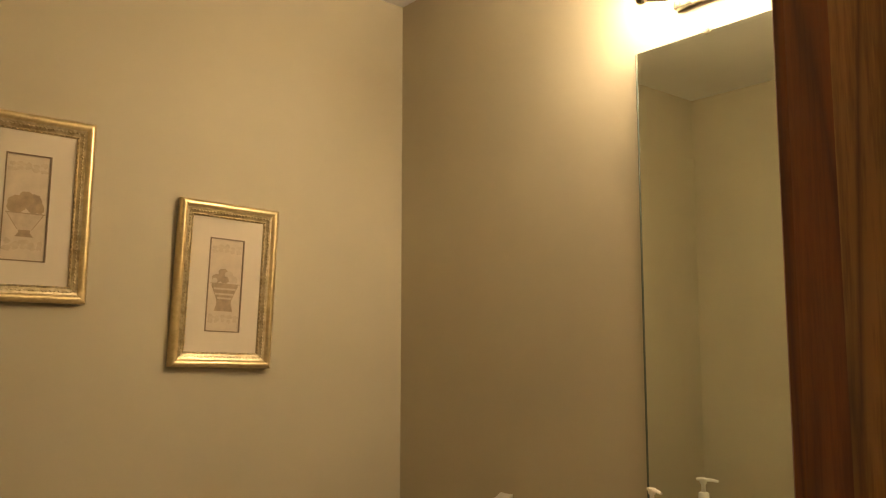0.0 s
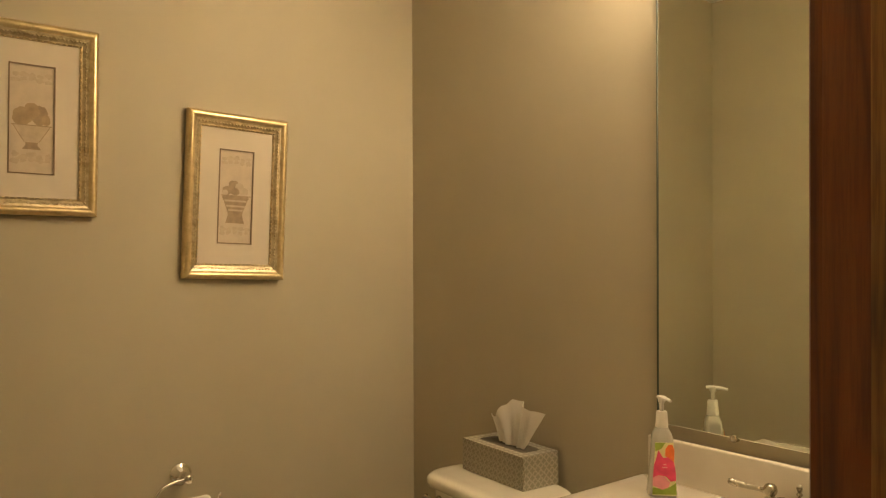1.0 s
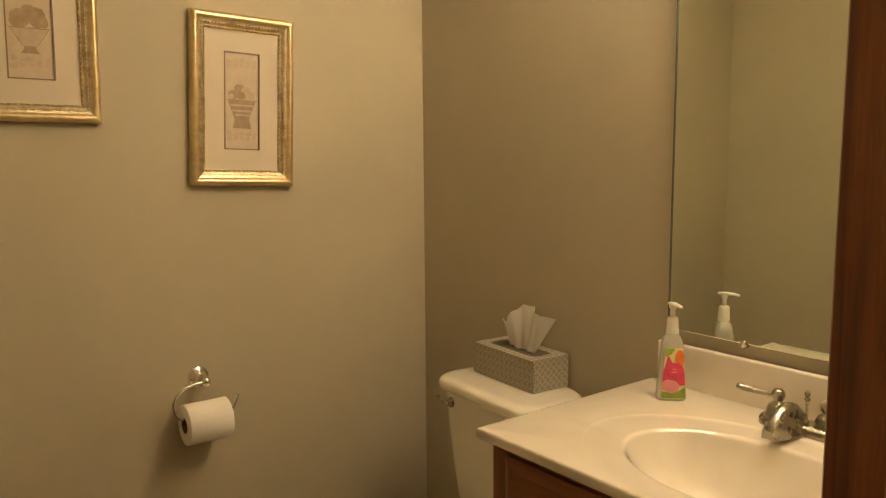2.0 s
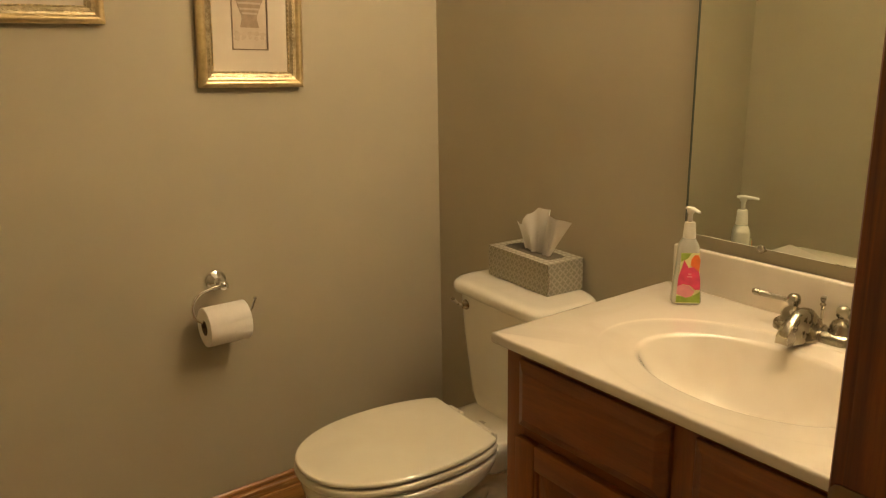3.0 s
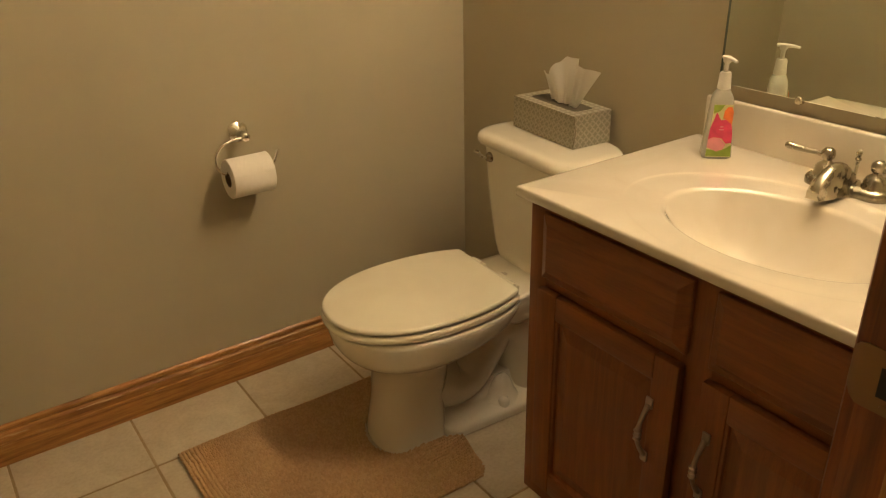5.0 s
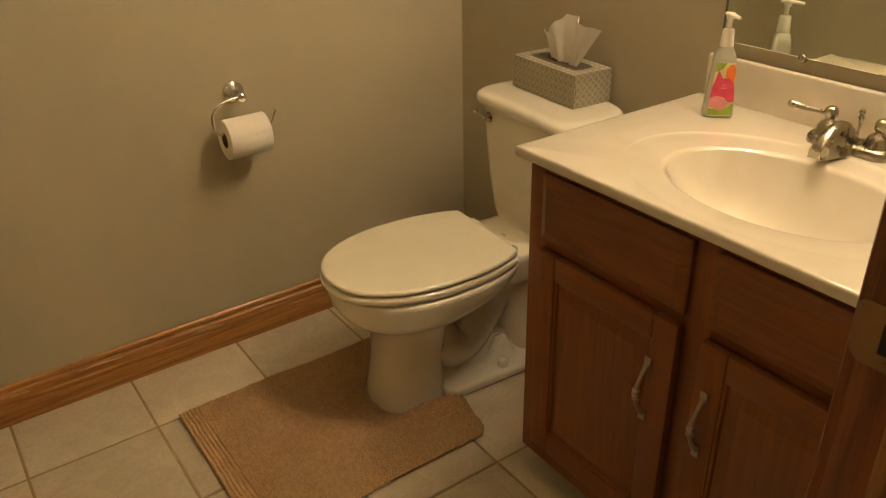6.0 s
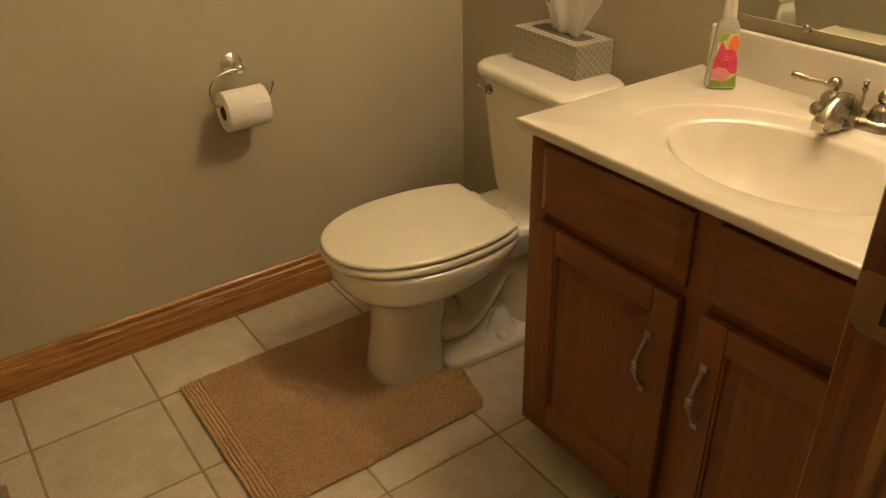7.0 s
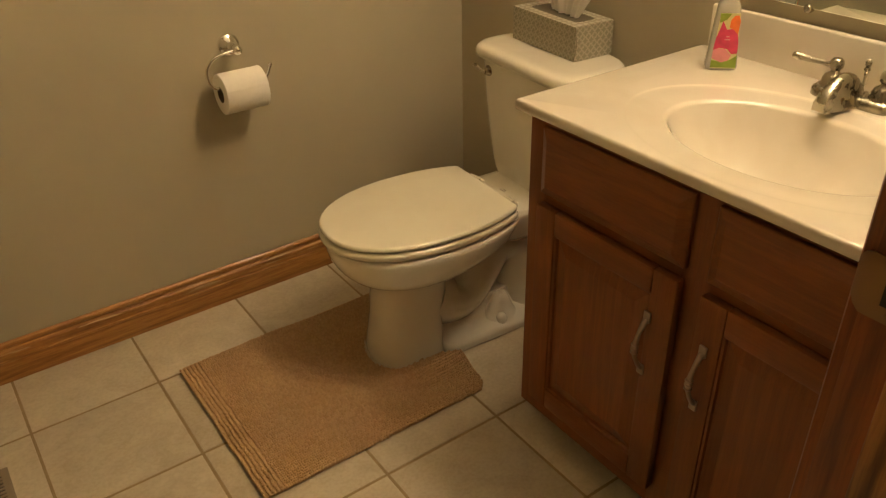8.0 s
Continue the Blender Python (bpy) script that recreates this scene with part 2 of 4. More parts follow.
M_GLOW = make_glow("lit_glass", LAMP_STRENGTH)
M_BULB = make_glow("bulb_glass", BULB_STRENGTH)

# ---------- mesh helpers ----------
PLACED = {}


def finish(bm, material, angle=35):
    bmesh.ops.recalc_face_normals(bm, faces=bm.faces)
    me = bpy.data.meshes.new("mesh")
    bm.to_mesh(me)
    bm.free()
    me.materials.append(material)
    me.shade_smooth()
    me.set_sharp_from_angle(angle=radians(angle))
    return me


def thing(name, at, label, category, group="", kind="", turn=None):
    """An Empty at the base of a thing. Its parts are given in world metres, or in its own where turn is set."""
    ob = new(name)
    ob.empty_display_size = 0.05
    m = Matrix.Translation(at) @ (turn or Matrix())
    ob.matrix_basis = m
    PLACED[ob] = (m, turn is None)
    return tagged(ob, label, category, group, kind)


def part(name, bm, material, parent, label="", angle=35):
    m, in_world = PLACED[parent]
    if in_world:
        bmesh.ops.transform(bm, matrix=m.inverted(), verts=bm.verts)
    me = finish(bm, material, angle)
    me.name = name
    ob = new(name, me)
    ob.parent = parent
    PLACED[ob] = (m, in_world)
    return tagged(ob, label)


def solo(name, bm, material, label, category="", group="", kind="", angle=35):
    me = finish(bm, material, angle)
    me.name = name
    ob = new(name, me)
    PLACED[ob] = (Matrix(), True)
    return tagged(ob, label, category, group, kind)


def block(x0, x1, y0, y1, z0, z1, bev=0.0, seg=2, bm=None):
    bm = bm or bmesh.new()
    r = bmesh.ops.create_cube(bm, size=1)
    vs = r["verts"]
    for v in vs:
        v.co = Vector(((x0 + x1) / 2 + v.co.x * (x1 - x0), (y0 + y1) / 2 + v.co.y * (y1 - y0), (z0 + z1) / 2 + v.co.z * (z1 - z0)))
    if bev:
        es = list({e for v in vs for e in v.link_edges})
        bmesh.ops.bevel(bm, geom=es, offset=bev, segments=seg, affect="EDGES", profile=0.5)
    return bm


def lathe(profile, n=32, m=None, bm=None):
    """Turns (radius, height) pairs about z; m places it."""
    bm = bm or bmesh.new()
    m = m or Matrix()
    rings = []
    for r, h in profile:
        if r < 1e-6:
            rings.append([bm.verts.new(m @ Vector((0, 0, h)))])
        else:
            rings.append([bm.verts.new(m @ Vector((r * math.cos(2 * math.pi * k / n), r * math.sin(2 * math.pi * k / n), h))) for k in range(n)])
    for a, b in zip(rings, rings[1:]):
        for k in range(n):
            j = (k + 1) % n
            if len(a) == 1 and len(b) == 1:
                continue
            if len(a) == 1:
                bm.faces.new((a[0], b[k], b[j]))
            elif len(b) == 1:
                bm.faces.new((a[k], b[0], a[j]))
            else:
                bm.faces.new((a[k], b[k], b[j], a[j]))
    return bm


def loft(rings, caps=True, bm=None, closed=True):
    bm = bm or bmesh.new()
    vs = [[bm.verts.new(p) for p in r] for r in rings]
    for a, b in zip(vs, vs[1:]):
        n = len(a)
        for k in range(n if closed else n - 1):
            j = (k + 1) % n
            bm.faces.new((a[k], a[j], b[j], b[k]))
    if caps:
        bm.faces.new(vs[0][::-1])
        bm.faces.new(vs[-1])
    return bm


def smooth_path(pts, steps=8):
    """A Catmull-Rom line through the points."""
    p = [Vector(q) for q in pts]
    p = [2 * p[0] - p[1]] + p + [2 * p[-1] - p[-2]]
    out = []
    for i in range(1, len(p) - 2):
        for k in range(steps):
            t = k / steps
            a, b, c, d = p[i - 1], p[i], p[i + 1], p[i + 2]
            out.append(0.5 * (2 * b + (c - a) * t + (2 * a - 5 * b + 4 * c - d) * t * t + (3 * b - a - 3 * c + d) * t ** 3))
    out.append(p[-2])
    return out


def tube(pts, radius, n=12, bm=None, steps=8, flat=1.0):
    """A round rod along a smooth line; radius may be a list, one for each given point."""
    line = smooth_path(pts, steps)
    if isinstance(radius, (int, float)):
        radius = [radius] * len(pts)
    rad = [radius[min(i // steps, len(pts) - 1)] * (1 - (i % steps) / steps) + radius[min(i // steps + 1, len(pts) - 1)] * ((i % steps) / steps) for i in range(len(line))]
    up = Vector((0, 0, 1))
    d0 = (line[1] - line[0]).normalized()
    if abs(d0.z) > 0.9:
        up = Vector((0, 1, 0))
    rings = []
    for i, p in enumerate(line):
        d = (line[min(i + 1, len(line) - 1)] - line[max(i - 1, 0)]).normalized()
        side = d.cross(up).normalized()
        up = side.cross(d).normalized()
        rings.append([p + rad[i] * (math.cos(2 * math.pi * k / n) * side + flat * math.sin(2 * math.pi * k / n) * up) for k in range(n)])
    return loft(rings, True, bm)


def egg(cx0, cx1, cy, hw, z, n=48, power=2.3, blunt=0.5):
    """A toilet outline: from its back cx0 to its front cx1, widest at the share 'blunt' of its length from the back."""
    mid = cx0 + (cx1 - cx0) * blunt
    out = []
    for k in range(n):
        a = 2 * math.pi * k / n
        c, s = math.cos(a), math.sin(a)
        c2 = math.copysign(abs(c) ** (2 / power), c)
        s2 = math.copysign(abs(s) ** (2 / power), s)
        ax = (cx1 - mid) if c > 0 else (mid - cx0)
        out.append(Vector((mid + ax * c2, cy + hw * s2, z)))
    return out


def rounded_rect(x0, x1, y0, y1, r, z, n=8):
    out = []
    for cx, cy, a0 in ((x1 - r, y1 - r, 0), (x0 + r, y1 - r, 90), (x0 + r, y0 + r, 180), (x1 - r, y0 + r, 270)):
        for k in range(n + 1):
            a = radians(a0 + 90 * k / n)
            out.append(Vector((cx + r * math.cos(a), cy + r * math.sin(a), z)))
    return out


def bullnose(z0, z1, r_low, r_high, n=6):
    """Pairs (height, inset) of a slab's edge with rounded lower and upper corners."""
    low = [(z0 + r_low * (1 - math.cos(radians(90 * k / n))), r_low * (1 - math.sin(radians(90 * k / n)))) for k in range(n + 1)]
    high = [(z1 - r_high * (1 - math.sin(radians(90 * k / n))), r_high * (1 - math.cos(radians(90 * k / n)))) for k in range(n + 1)]
    return low + high


def sweep(profile, start, direction, length, inward, bm=None):
    """A moulding: profile pairs (out from the wall, up) pushed along a wall."""
    s, d, i = Vector(start), Vector(direction).normalized(), Vector(inward).normalized()
    up = Vector((0, 0, 1))
    return loft([[s + d * t + i * a + up * b for a, b in profile] for t in (0, length)], True, bm)


# ---------- structure ----------
def build_shell():
    hall_y = -3.4
    hall_x0, hall_x1 = -2.6, 0.5
    e = WALL_T
    solo("wall_north", block(WEST - e, e, 0, e, -0.02, CEIL), M_WALL, "taupe painted wall with two pictures", "wall", kind="structure")
    solo("wall_east", block(0, e, SOUTH - e, 0, -0.02, CEIL), M_WALL, "taupe painted wall behind toilet and vanity", "wall", kind="structure")
    solo("wall_west", block(WEST - e, WEST, SOUTH - e, 0, -0.02, CEIL), M_WALL, "plain taupe painted wall", "wall", kind="structure")
    bm = block(JAMB_X + 0.02, 0, SOUTH - e, SOUTH, -0.02, CEIL)
    block(WEST, HINGE_X - 0.02, SOUTH - e, SOUTH, -0.02, CEIL, bm=bm)
    block(HINGE_X - 0.02, JAMB_X + 0.02, SOUTH - e, SOUTH, HEAD_Z + 0.02, CEIL, bm=bm)
    solo("wall_south", bm, M_WALL, "taupe painted wall with the doorway", "wall", kind="structure")
    solo("ceiling", block(hall_x0 - e, hall_x1 + e, hall_y - e, e, CEIL, CEIL + 0.1), M_CEIL, "white painted ceiling", "ceiling", kind="structure")
    # plain hall that closes the place behind the camera
    solo("wall_hall_south", block(hall_x0 - e, hall_x1 + e, hall_y - e, hall_y, -0.02, CEIL), M_HALL, "plain painted hall wall", "wall", kind="structure")
    solo("wall_hall_west", block(hall_x0 - e, hall_x0, hall_y, SOUTH - e, -0.02, CEIL), M_HALL, "plain painted hall wall", "wall", kind="structure")
    solo("wall_hall_east", block(hall_x1, hall_x1 + e, hall_y, SOUTH - e, -0.02, CEIL), M_HALL, "plain painted hall wall", "wall", kind="structure")
    bm = block(hall_x0, WEST - e, SOUTH - e, SOUTH - e + 0.05, -0.02, CEIL)
    block(e, hall_x1, SOUTH - e, SOUTH - e + 0.05, -0.02, CEIL, bm=bm)
    solo("wall_hall_north", bm, M_HALL, "plain painted hall wall", "wall", kind="structure")


BASE_PROFILE = [(0, 0), (0.0150, 0), (0.0155, 0.003), (0.0152, 0.061), (0.0165, 0.0625), (0.0168, 0.0645), (0.0160, 0.0665), (0.0108, 0.0675), (0.0105, 0.071), (0.0122, 0.078), (0.0136, 0.084), (0.0130, 0.090), (0.0095, 0.0945), (0.0055, 0.096), (0.0052, 0.0995), (0.0080, 0.102), (0.0090, 0.107), (0.0078, 0.112), (0.0040, 0.116), (0, 0.116)]
BASE_PROFILE = [(d, 0.97 * h) for d, h in BASE_PROFILE]


def build_baseboards():
    r = thing("baseboard", (-0.8, 0, 0), "moulded golden oak baseboard along the wall", "baseboard", kind="structure")
    part("board", sweep(BASE_PROFILE, (WEST, 0, 0), (1, 0, 0), -WEST, (0, -1, 0)), M_BASE, r, angle=25)
    r = thing("baseboard", (0, -0.4, 0), "moulded golden oak baseboard behind the toilet", "baseboard", kind="structure")
    part("board", sweep(BASE_PROFILE, (0, -0.90, 0), (0, 1, 0), 0.885, (-1, 0, 0)), M_BASE_Y, r, angle=25)
    r = thing("baseboard", (WEST, -0.8, 0), "moulded golden oak baseboard along the wall", "baseboard", kind="structure")
    part("board", sweep(BASE_PROFILE, (WEST, SOUTH, 0), (0, 1, 0), -SOUTH - 0.015, (1, 0, 0)), M_BASE_Y, r, angle=25)


def build_doorway():
    r = thing("door_frame", (JAMB_X, SOUTH, 0), "stained oak door frame with a strike plate", "door frame", kind="structure")
    y0, y1 = SOUTH - WALL_T - 0.002, SOUTH + 0.002
    part("jamb", block(JAMB_X, JAMB_X + 0.018, y0, y1, 0, HEAD_Z, 0.002), M_JAMB_SHADED, r)
    part("jamb", block(HINGE_X - 0.018, HINGE_X, y0, y1, 0, HEAD_Z, 0.002), M_JAMB_SHADED, r)
    part("head_jamb", block(HINGE_X - 0.018, JAMB_X + 0.018, y0, y1, HEAD_Z, HEAD_Z + 0.018, 0.002), M_JAMB_SHADED, r)
    # stop strips, in the tone lightened for hall light
    part("stop", block(JAMB_X - 0.011, JAMB_X - 0.0005, y0 + 0.018, SOUTH - 0.037, 0, HEAD_Z, 0.0025), M_STOP_LIT, r)
    part("stop", block(HINGE_X + 0.0005, HINGE_X + 0.011, y0 + 0.018, SOUTH - 0.037, 0, HEAD_Z, 0.0025), M_STOP_LIT, r)
    # moulded casings, room side and hall side
    prof = [(0.0, 0.0), (0.0, 0.010), (0.004, 0.013), (0.012, 0.014), (0.016, 0.011), (0.022, 0.012), (0.05, 0.017), (0.057, 0.017), (0.057, 0.0)]

    def casing(x, sx, y, sy, z1):
        return loft([[Vector((x + sx * a, y + sy * b, z)) for a, b in prof] for z in (0, z1)])

    part("casing", casing(JAMB_X + 0.005, 1, SOUTH + 0.0025, 1, HEAD_Z + 0.06), M_JAMB_SHADED, r, angle=25)
    part("casing", casing(JAMB_X + 0.005, 1, SOUTH - WALL_T - 0.0025, -1, HEAD_Z + 0.06), M_JAMB_SHADED, r, angle=25)
    part("casing", casing(HINGE_X - 0.005, -1, SOUTH - WALL_T - 0.0025, -1, HEAD_Z + 0.06), M_JAMB_SHADED, r, angle=25)
    # strike plate with its curled lip
    zc, hh = 0.986, 0.0275
    ys = SOUTH
    sec = [(JAMB_X - 0.0016, ys - 0.036), (JAMB_X - 0.0016, ys - 0.004), (JAMB_X - 0.001, ys + 0.002), (JAMB_X + 0.002, ys + 0.009), (JAMB_X + 0.006, ys + 0.014)]
    bm = bmesh.new()
    rows = []
    for k, (x, y) in enumerate(sec):
        tr = 1.0 if k < 3 else (0.86 if k == 3 else 0.62)
        rows.append([Vector((x, y, zc - hh * tr)), Vector((x, y, zc + hh * tr)), Vector((x + 0.0014, y, zc + hh * tr)), Vector((x + 0.0014, y, zc - hh * tr))])
    loft(rows, True, bm)
    plate = part("strike_plate", bm, M_BRASS, r, "dull brass strike plate", angle=50)
    part("latch_hole", block(JAMB_X - 0.0024, JAMB_X - 0.0017, ys - 0.030, ys - 0.013, zc - 0.013, zc + 0.013), M_BLACK, plate, "dark latch hole")
    for dz in (-0.022, 0.022):
        m = Matrix.Translation((JAMB_X - 0.0017, ys - 0.021, zc + dz)) @ pose(0, 0, 0, 0, -90, 0)
        part("screw", lathe([(0.0042, 0), (0.0038, 0.0009), (0, 0.0012)], 14, m), M_BRASS, plate)
    return r


# ---------- pictures ----------
def mitred_frame(w, h, prof):
    """Four mitred lengths: prof pairs (inwards from the outer edge, out from the wall)."""
    out = []
    for side in range(4):
        bm = bmesh.new()
        rows = []
        for sgn in (-1, 1):
            row = []
            for a, b in prof:
                if side in (0, 2):
                    x = sgn * (w / 2 - a)
                    z = (h / 2 - a) * (1 if side == 0 else -1)
                else:
                    z = sgn * (h / 2 - a)
                    x = (w / 2 - a) * (1 if side == 1 else -1)
                row.append(Vector((x, -b, z)))
            rows.append(row)
        loft(rows, True, bm)
        out.append(bm)
    return out


def flat_shape(pts, y, bm=None, thick=0.0006):
    bm = bm or bmesh.new()
    return loft([[Vector((x, y, z)) for x, z in pts], [Vector((x, y - thick, z)) for x, z in pts]], True, bm)


def oval(cx, cz, rx, rz, n=18, wob=0.06, seed=1):
    rnd = random.Random(seed)
    return [(cx + rx * math.cos(2 * math.pi * k / n) * (1 + rnd.uniform(-wob, wob)), cz + rz * math.sin(2 * math.pi * k / n) * (1 + rnd.uniform(-wob, wob))) for k in range(n)]


def build_picture(cx, cz, lean, style, label):
    w, h = 0.281, 0.438
    r = thing("framed_picture", (cx, -0.003, cz), label, "picture", "pictures on the wall", turn=pose(0, 0, 0, 0, lean, 0))
    outer = [(0, 0), (0, 0.016), (0.002, 0.021), (0.006, 0.024), (0.011, 0.0245), (0.015, 0.0225), (0.018, 0.0190), (0.020, 0.0175), (0.020, 0)]
    inner = [(0.0202, 0), (0.0202, 0.0172), (0.023, 0.0165), (0.028, 0.0145), (0.0325, 0.0115), (0.035, 0.0105), (0.0365, 0.012), (0.038, 0.0105), (0.040, 0.006), (0.040, 0)]
    for bm in mitred_frame(w, h, outer):
        part("moulding", bm, M_GOLD, r, angle=40)
    for bm in mitred_frame(w, h, inner):
        part("inner_moulding", bm, M_GOLD_OLD, r, "antiqued gilt inner moulding", angle=40)
    # carved leaf ornament on the inner moulding
    bm = bmesh.new()
    rnd = random.Random(style)
    iw, ih = w / 2 - 0.0275, h / 2 - 0.0275
    for sgn in (-1, 1):
        for horizontal, half in ((True, iw), (False, ih)):
            n = int(2 * half / 0.0088)
            for k in range(n):
                t = -half + 2 * half * (k + 0.5) / n
                pos = Vector((t, -0.0150, sgn * ih)) if horizontal else Vector((sgn * iw, -0.0150, t))
                m = Matrix.Translation(pos) @ Matrix.Rotation(radians((0 if horizontal else 90) + (28 if k % 2 else -28)), 4, "Y") @ Matrix.Diagonal((0.0046, 0.0018, 0.0021 + rnd.uniform(-0.0004, 0.0004), 1))
                bmesh.ops.create_icosphere(bm, subdivisions=1, radius=1, matrix=m)
    part("carved_ornament", bm, M_GOLD_OLD, r, "carved leaf band, antiqued gilt", angle=60)
    # pearl beading nearest the mat
    bm = bmesh.new()
    iw, ih = w / 2 - 0.0385, h / 2 - 0.0385
    for sgn in (-1, 1):
        for k in range(16):
            bmesh.ops.create_icosphere(bm, subdivisions=1, radius=1, matrix=Matrix.Translation((-iw + 2 * iw * (k + 0.5) / 16, -0.0105, sgn * ih)) @ Matrix.Diagonal((0.004 if k % 2 else 0.0018, 0.002, 0.0018, 1)))
        for k in range(30):
            bmesh.ops.create_icosphere(bm, subdivisions=1, radius=1, matrix=Matrix.Translation((sgn * iw, -0.0105, -ih + 2 * ih * (k + 0.5) / 30)) @ Matrix.Diagonal((0.0018, 0.002, 0.0042 if k % 2 else 0.0018, 1)))
    part("beading", bm, M_GOLD, r, angle=60)
    # mat with a real window, liner, print
    pw, ph = 0.094, 0.247
    ow, oh = w - 0.078, h - 0.078
    bm = bmesh.new()
    a = [Vector((sx * ow / 2, -0.0050, sz * oh / 2)) for sx, sz in ((-1, -1), (1, -1), (1, 1), (-1, 1))]
    b = [Vector((sx * pw / 2, -0.0050, sz * ph / 2)) for sx, sz in ((-1, -1), (1, -1), (1, 1), (-1, 1))]
    c = [v + Vector((0, 0.0022, 0)) for v in b]
    loft([a, b, c], False, bm)
    part("mat", bm, M_MAT, r, "cream mat board", angle=20)
    for bm in mitred_frame(pw + 0.004, ph + 0.004, [(0, 0.0048), (0, 0.0064), (0.003, 0.0064), (0.003, 0.0030), (0.0025, 0.0030), (0.0025, 0.0048)]):
        part("liner", bm, M_LINER, r, "thin dark liner", angle=20)
    sheet = part("print", block(-pw / 2, pw / 2, -0.0028, -0.0014, -ph / 2, ph / 2), M_PRINT, r, "faded sepia print of an urn")
    y = -0.0031
    rnd = random.Random(7 + style)
    for k in range(20):
        zz = (0.090 if k < 10 else -0.096) + 0.012 * (k // 5 % 2) + rnd.uniform(-0.004, 0.004)
        part("wash", flat_shape(oval(-0.034 + 0.017 * (k % 5), zz, rnd.uniform(0.006, 0.011), rnd.uniform(0.004, 0.008), 12, 0.35, k), y - 0.00003 * k, thick=0.0002), M_INK_PALE, sheet)
    if style == 1:
        urn = [(-0.040, -0.014), (0.040, -0.014), (0.034, -0.024), (0.024, -0.038), (0.015, -0.051), (0.012, -0.057), (0.019, -0.068), (-0.019, -0.068), (-0.012, -0.057), (-0.015, -0.051), (-0.024, -0.038), (-0.034, -0.024)]
        fruit = [(-0.019, 0.006, 0.020, 0.021), (0.016, 0.010, 0.018, 0.024), (0.0, 0.020, 0.016, 0.018), (-0.030, 0.000, 0.010, 0.012), (0.030, 0.000, 0.009, 0.013)]
    else:
        urn = [(-0.037, 0.004), (0.036, 0.004), (0.037, -0.003), (0.033, -0.010), (0.027, -0.026), (0.021, -0.040), (0.020, -0.050), (0.023, -0.060), (0.026, -0.070), (-0.026, -0.070), (-0.023, -0.060), (-0.020, -0.050), (-0.021, -0.040), (-0.027, -0.026), (-0.033, -0.010), (-0.037, -0.003)]
        fruit = [(-0.024, 0.016, 0.013, 0.012), (0.022, 0.015, 0.013, 0.012), (-0.006, 0.030, 0.015, 0.014), (0.010, 0.027, 0.012, 0.012), (-0.002, 0.014, 0.012, 0.010), (-0.030, 0.010, 0.008, 0.008)]
    part("urn", flat_shape(urn, y - 0.0003), M_INK_PALE if style == 1 else M_INK_SOFT, sheet)
    for k, (fx, fz, rx, rz) in enumerate(fruit):
        part("fruit", flat_shape(oval(fx, fz, rx, rz, 20, 0.09, k), y - 0.0006 - 0.0002 * k, thick=0.0002), (M_FRUIT if k != 1 else M_INK_SOFT) if style == 1 else (M_INK_PALE if k % 2 else M_INK_SOFT), sheet)
    bm = bmesh.new()
    zr = -0.014 if style == 1 else 0.003
    flat_shape([(-0.042, zr - 0.001), (0.042, zr - 0.001), (0.042, zr + 0.0012), (-0.042, zr + 0.0012)], y - 0.0019, bm, 0.0002)
    if style == 1:
        flat_shape([(-0.020, -0.069), (0.020, -0.069), (0.012, -0.060), (0.013, -0.053), (-0.013, -0.053), (-0.012, -0.060)], y - 0.0016, bm, 0.0002)
    for q in (-1, 1) if style == 1 else ():
        flat_shape([(q * 0.0400, -0.0145), (q * 0.0385, -0.0145), (q * 0.0235, -0.038), (q * 0.0145, -0.052), (q * 0.0155, -0.053), (q * 0.0247, -0.039)], y - 0.0014, bm, 0.0002)
    if style == 2:
        for zz, hw in ((-0.013, 0.031), (-0.027, 0.026), (-0.038, 0.0205)):
            part("stripe", flat_shape([(-hw, zz), (hw, zz), (hw, zz + 0.005), (-hw, zz + 0.005)], y - 0.0013, thick=0.0002), M_INK_PALE, sheet)
    part("outline", bm, M_INK_SOFT, sheet)
    return r


# ---------- mirror and lamp ----------
def build_mirror():
    y0, y1, z0, z1 = -1.690, -0.932, 0.926, 1.965
    r = thing("wall_mirror", (0, (y0 + y1) / 2, z0), "large frameless wall mirror held by clips", "mirror")
    part("backing", block(-0.0058, -0.0005, y0 + 0.003, y1 - 0.003, z0 + 0.003, z1 - 0.003), M_MIRROR_BACK_SHADE, r, "dark glass edge")
    bm = bmesh.new()
    b = 0.0015
    rows = [[Vector((x, yy, zz)) for yy, zz in ((y0 + q, z0 + q), (y1 - q, z0 + q), (y1 - q, z1 - q), (y0 + q, z1 - q))] for x, q in ((-0.0060, 0.0), (-0.0100, 0.0), (-0.0108, b))]
    loft(rows, True, bm)
    part("glass", bm, M_MIRROR, r, "silvered mirror glass", angle=5)
    # thin dark strip stands in for the shadow line beside the glass
    part("edge_strip", block(-0.0125, -0.0004, y1 + 0.0002, y1 + 0.0030, z0, z1 - 0.002, 0.0004), M_MIRROR_BACK_SHADE, r, "dark strip for the shadow line at the mirror edge")
    for yy, zz, s in ((-1.115, z1, 1), (-1.52, z1, 1), (-1.115, z0, -1), (-1.52, z0, -1)):
        m = Matrix.Translation((-0.001, yy, zz + s * 0.001)) @ pose(0, 0, 0, 0, -90, 0)
        part("mirror_clip", lathe([(0.0085, 0), (0.0085, 0.011), (0.007, 0.0132), (0.003, 0.0137), (0.0025, 0.0130), (0, 0.0130)], 20, m), M_NICKEL, r, "round nickel mirror clip")
    return r


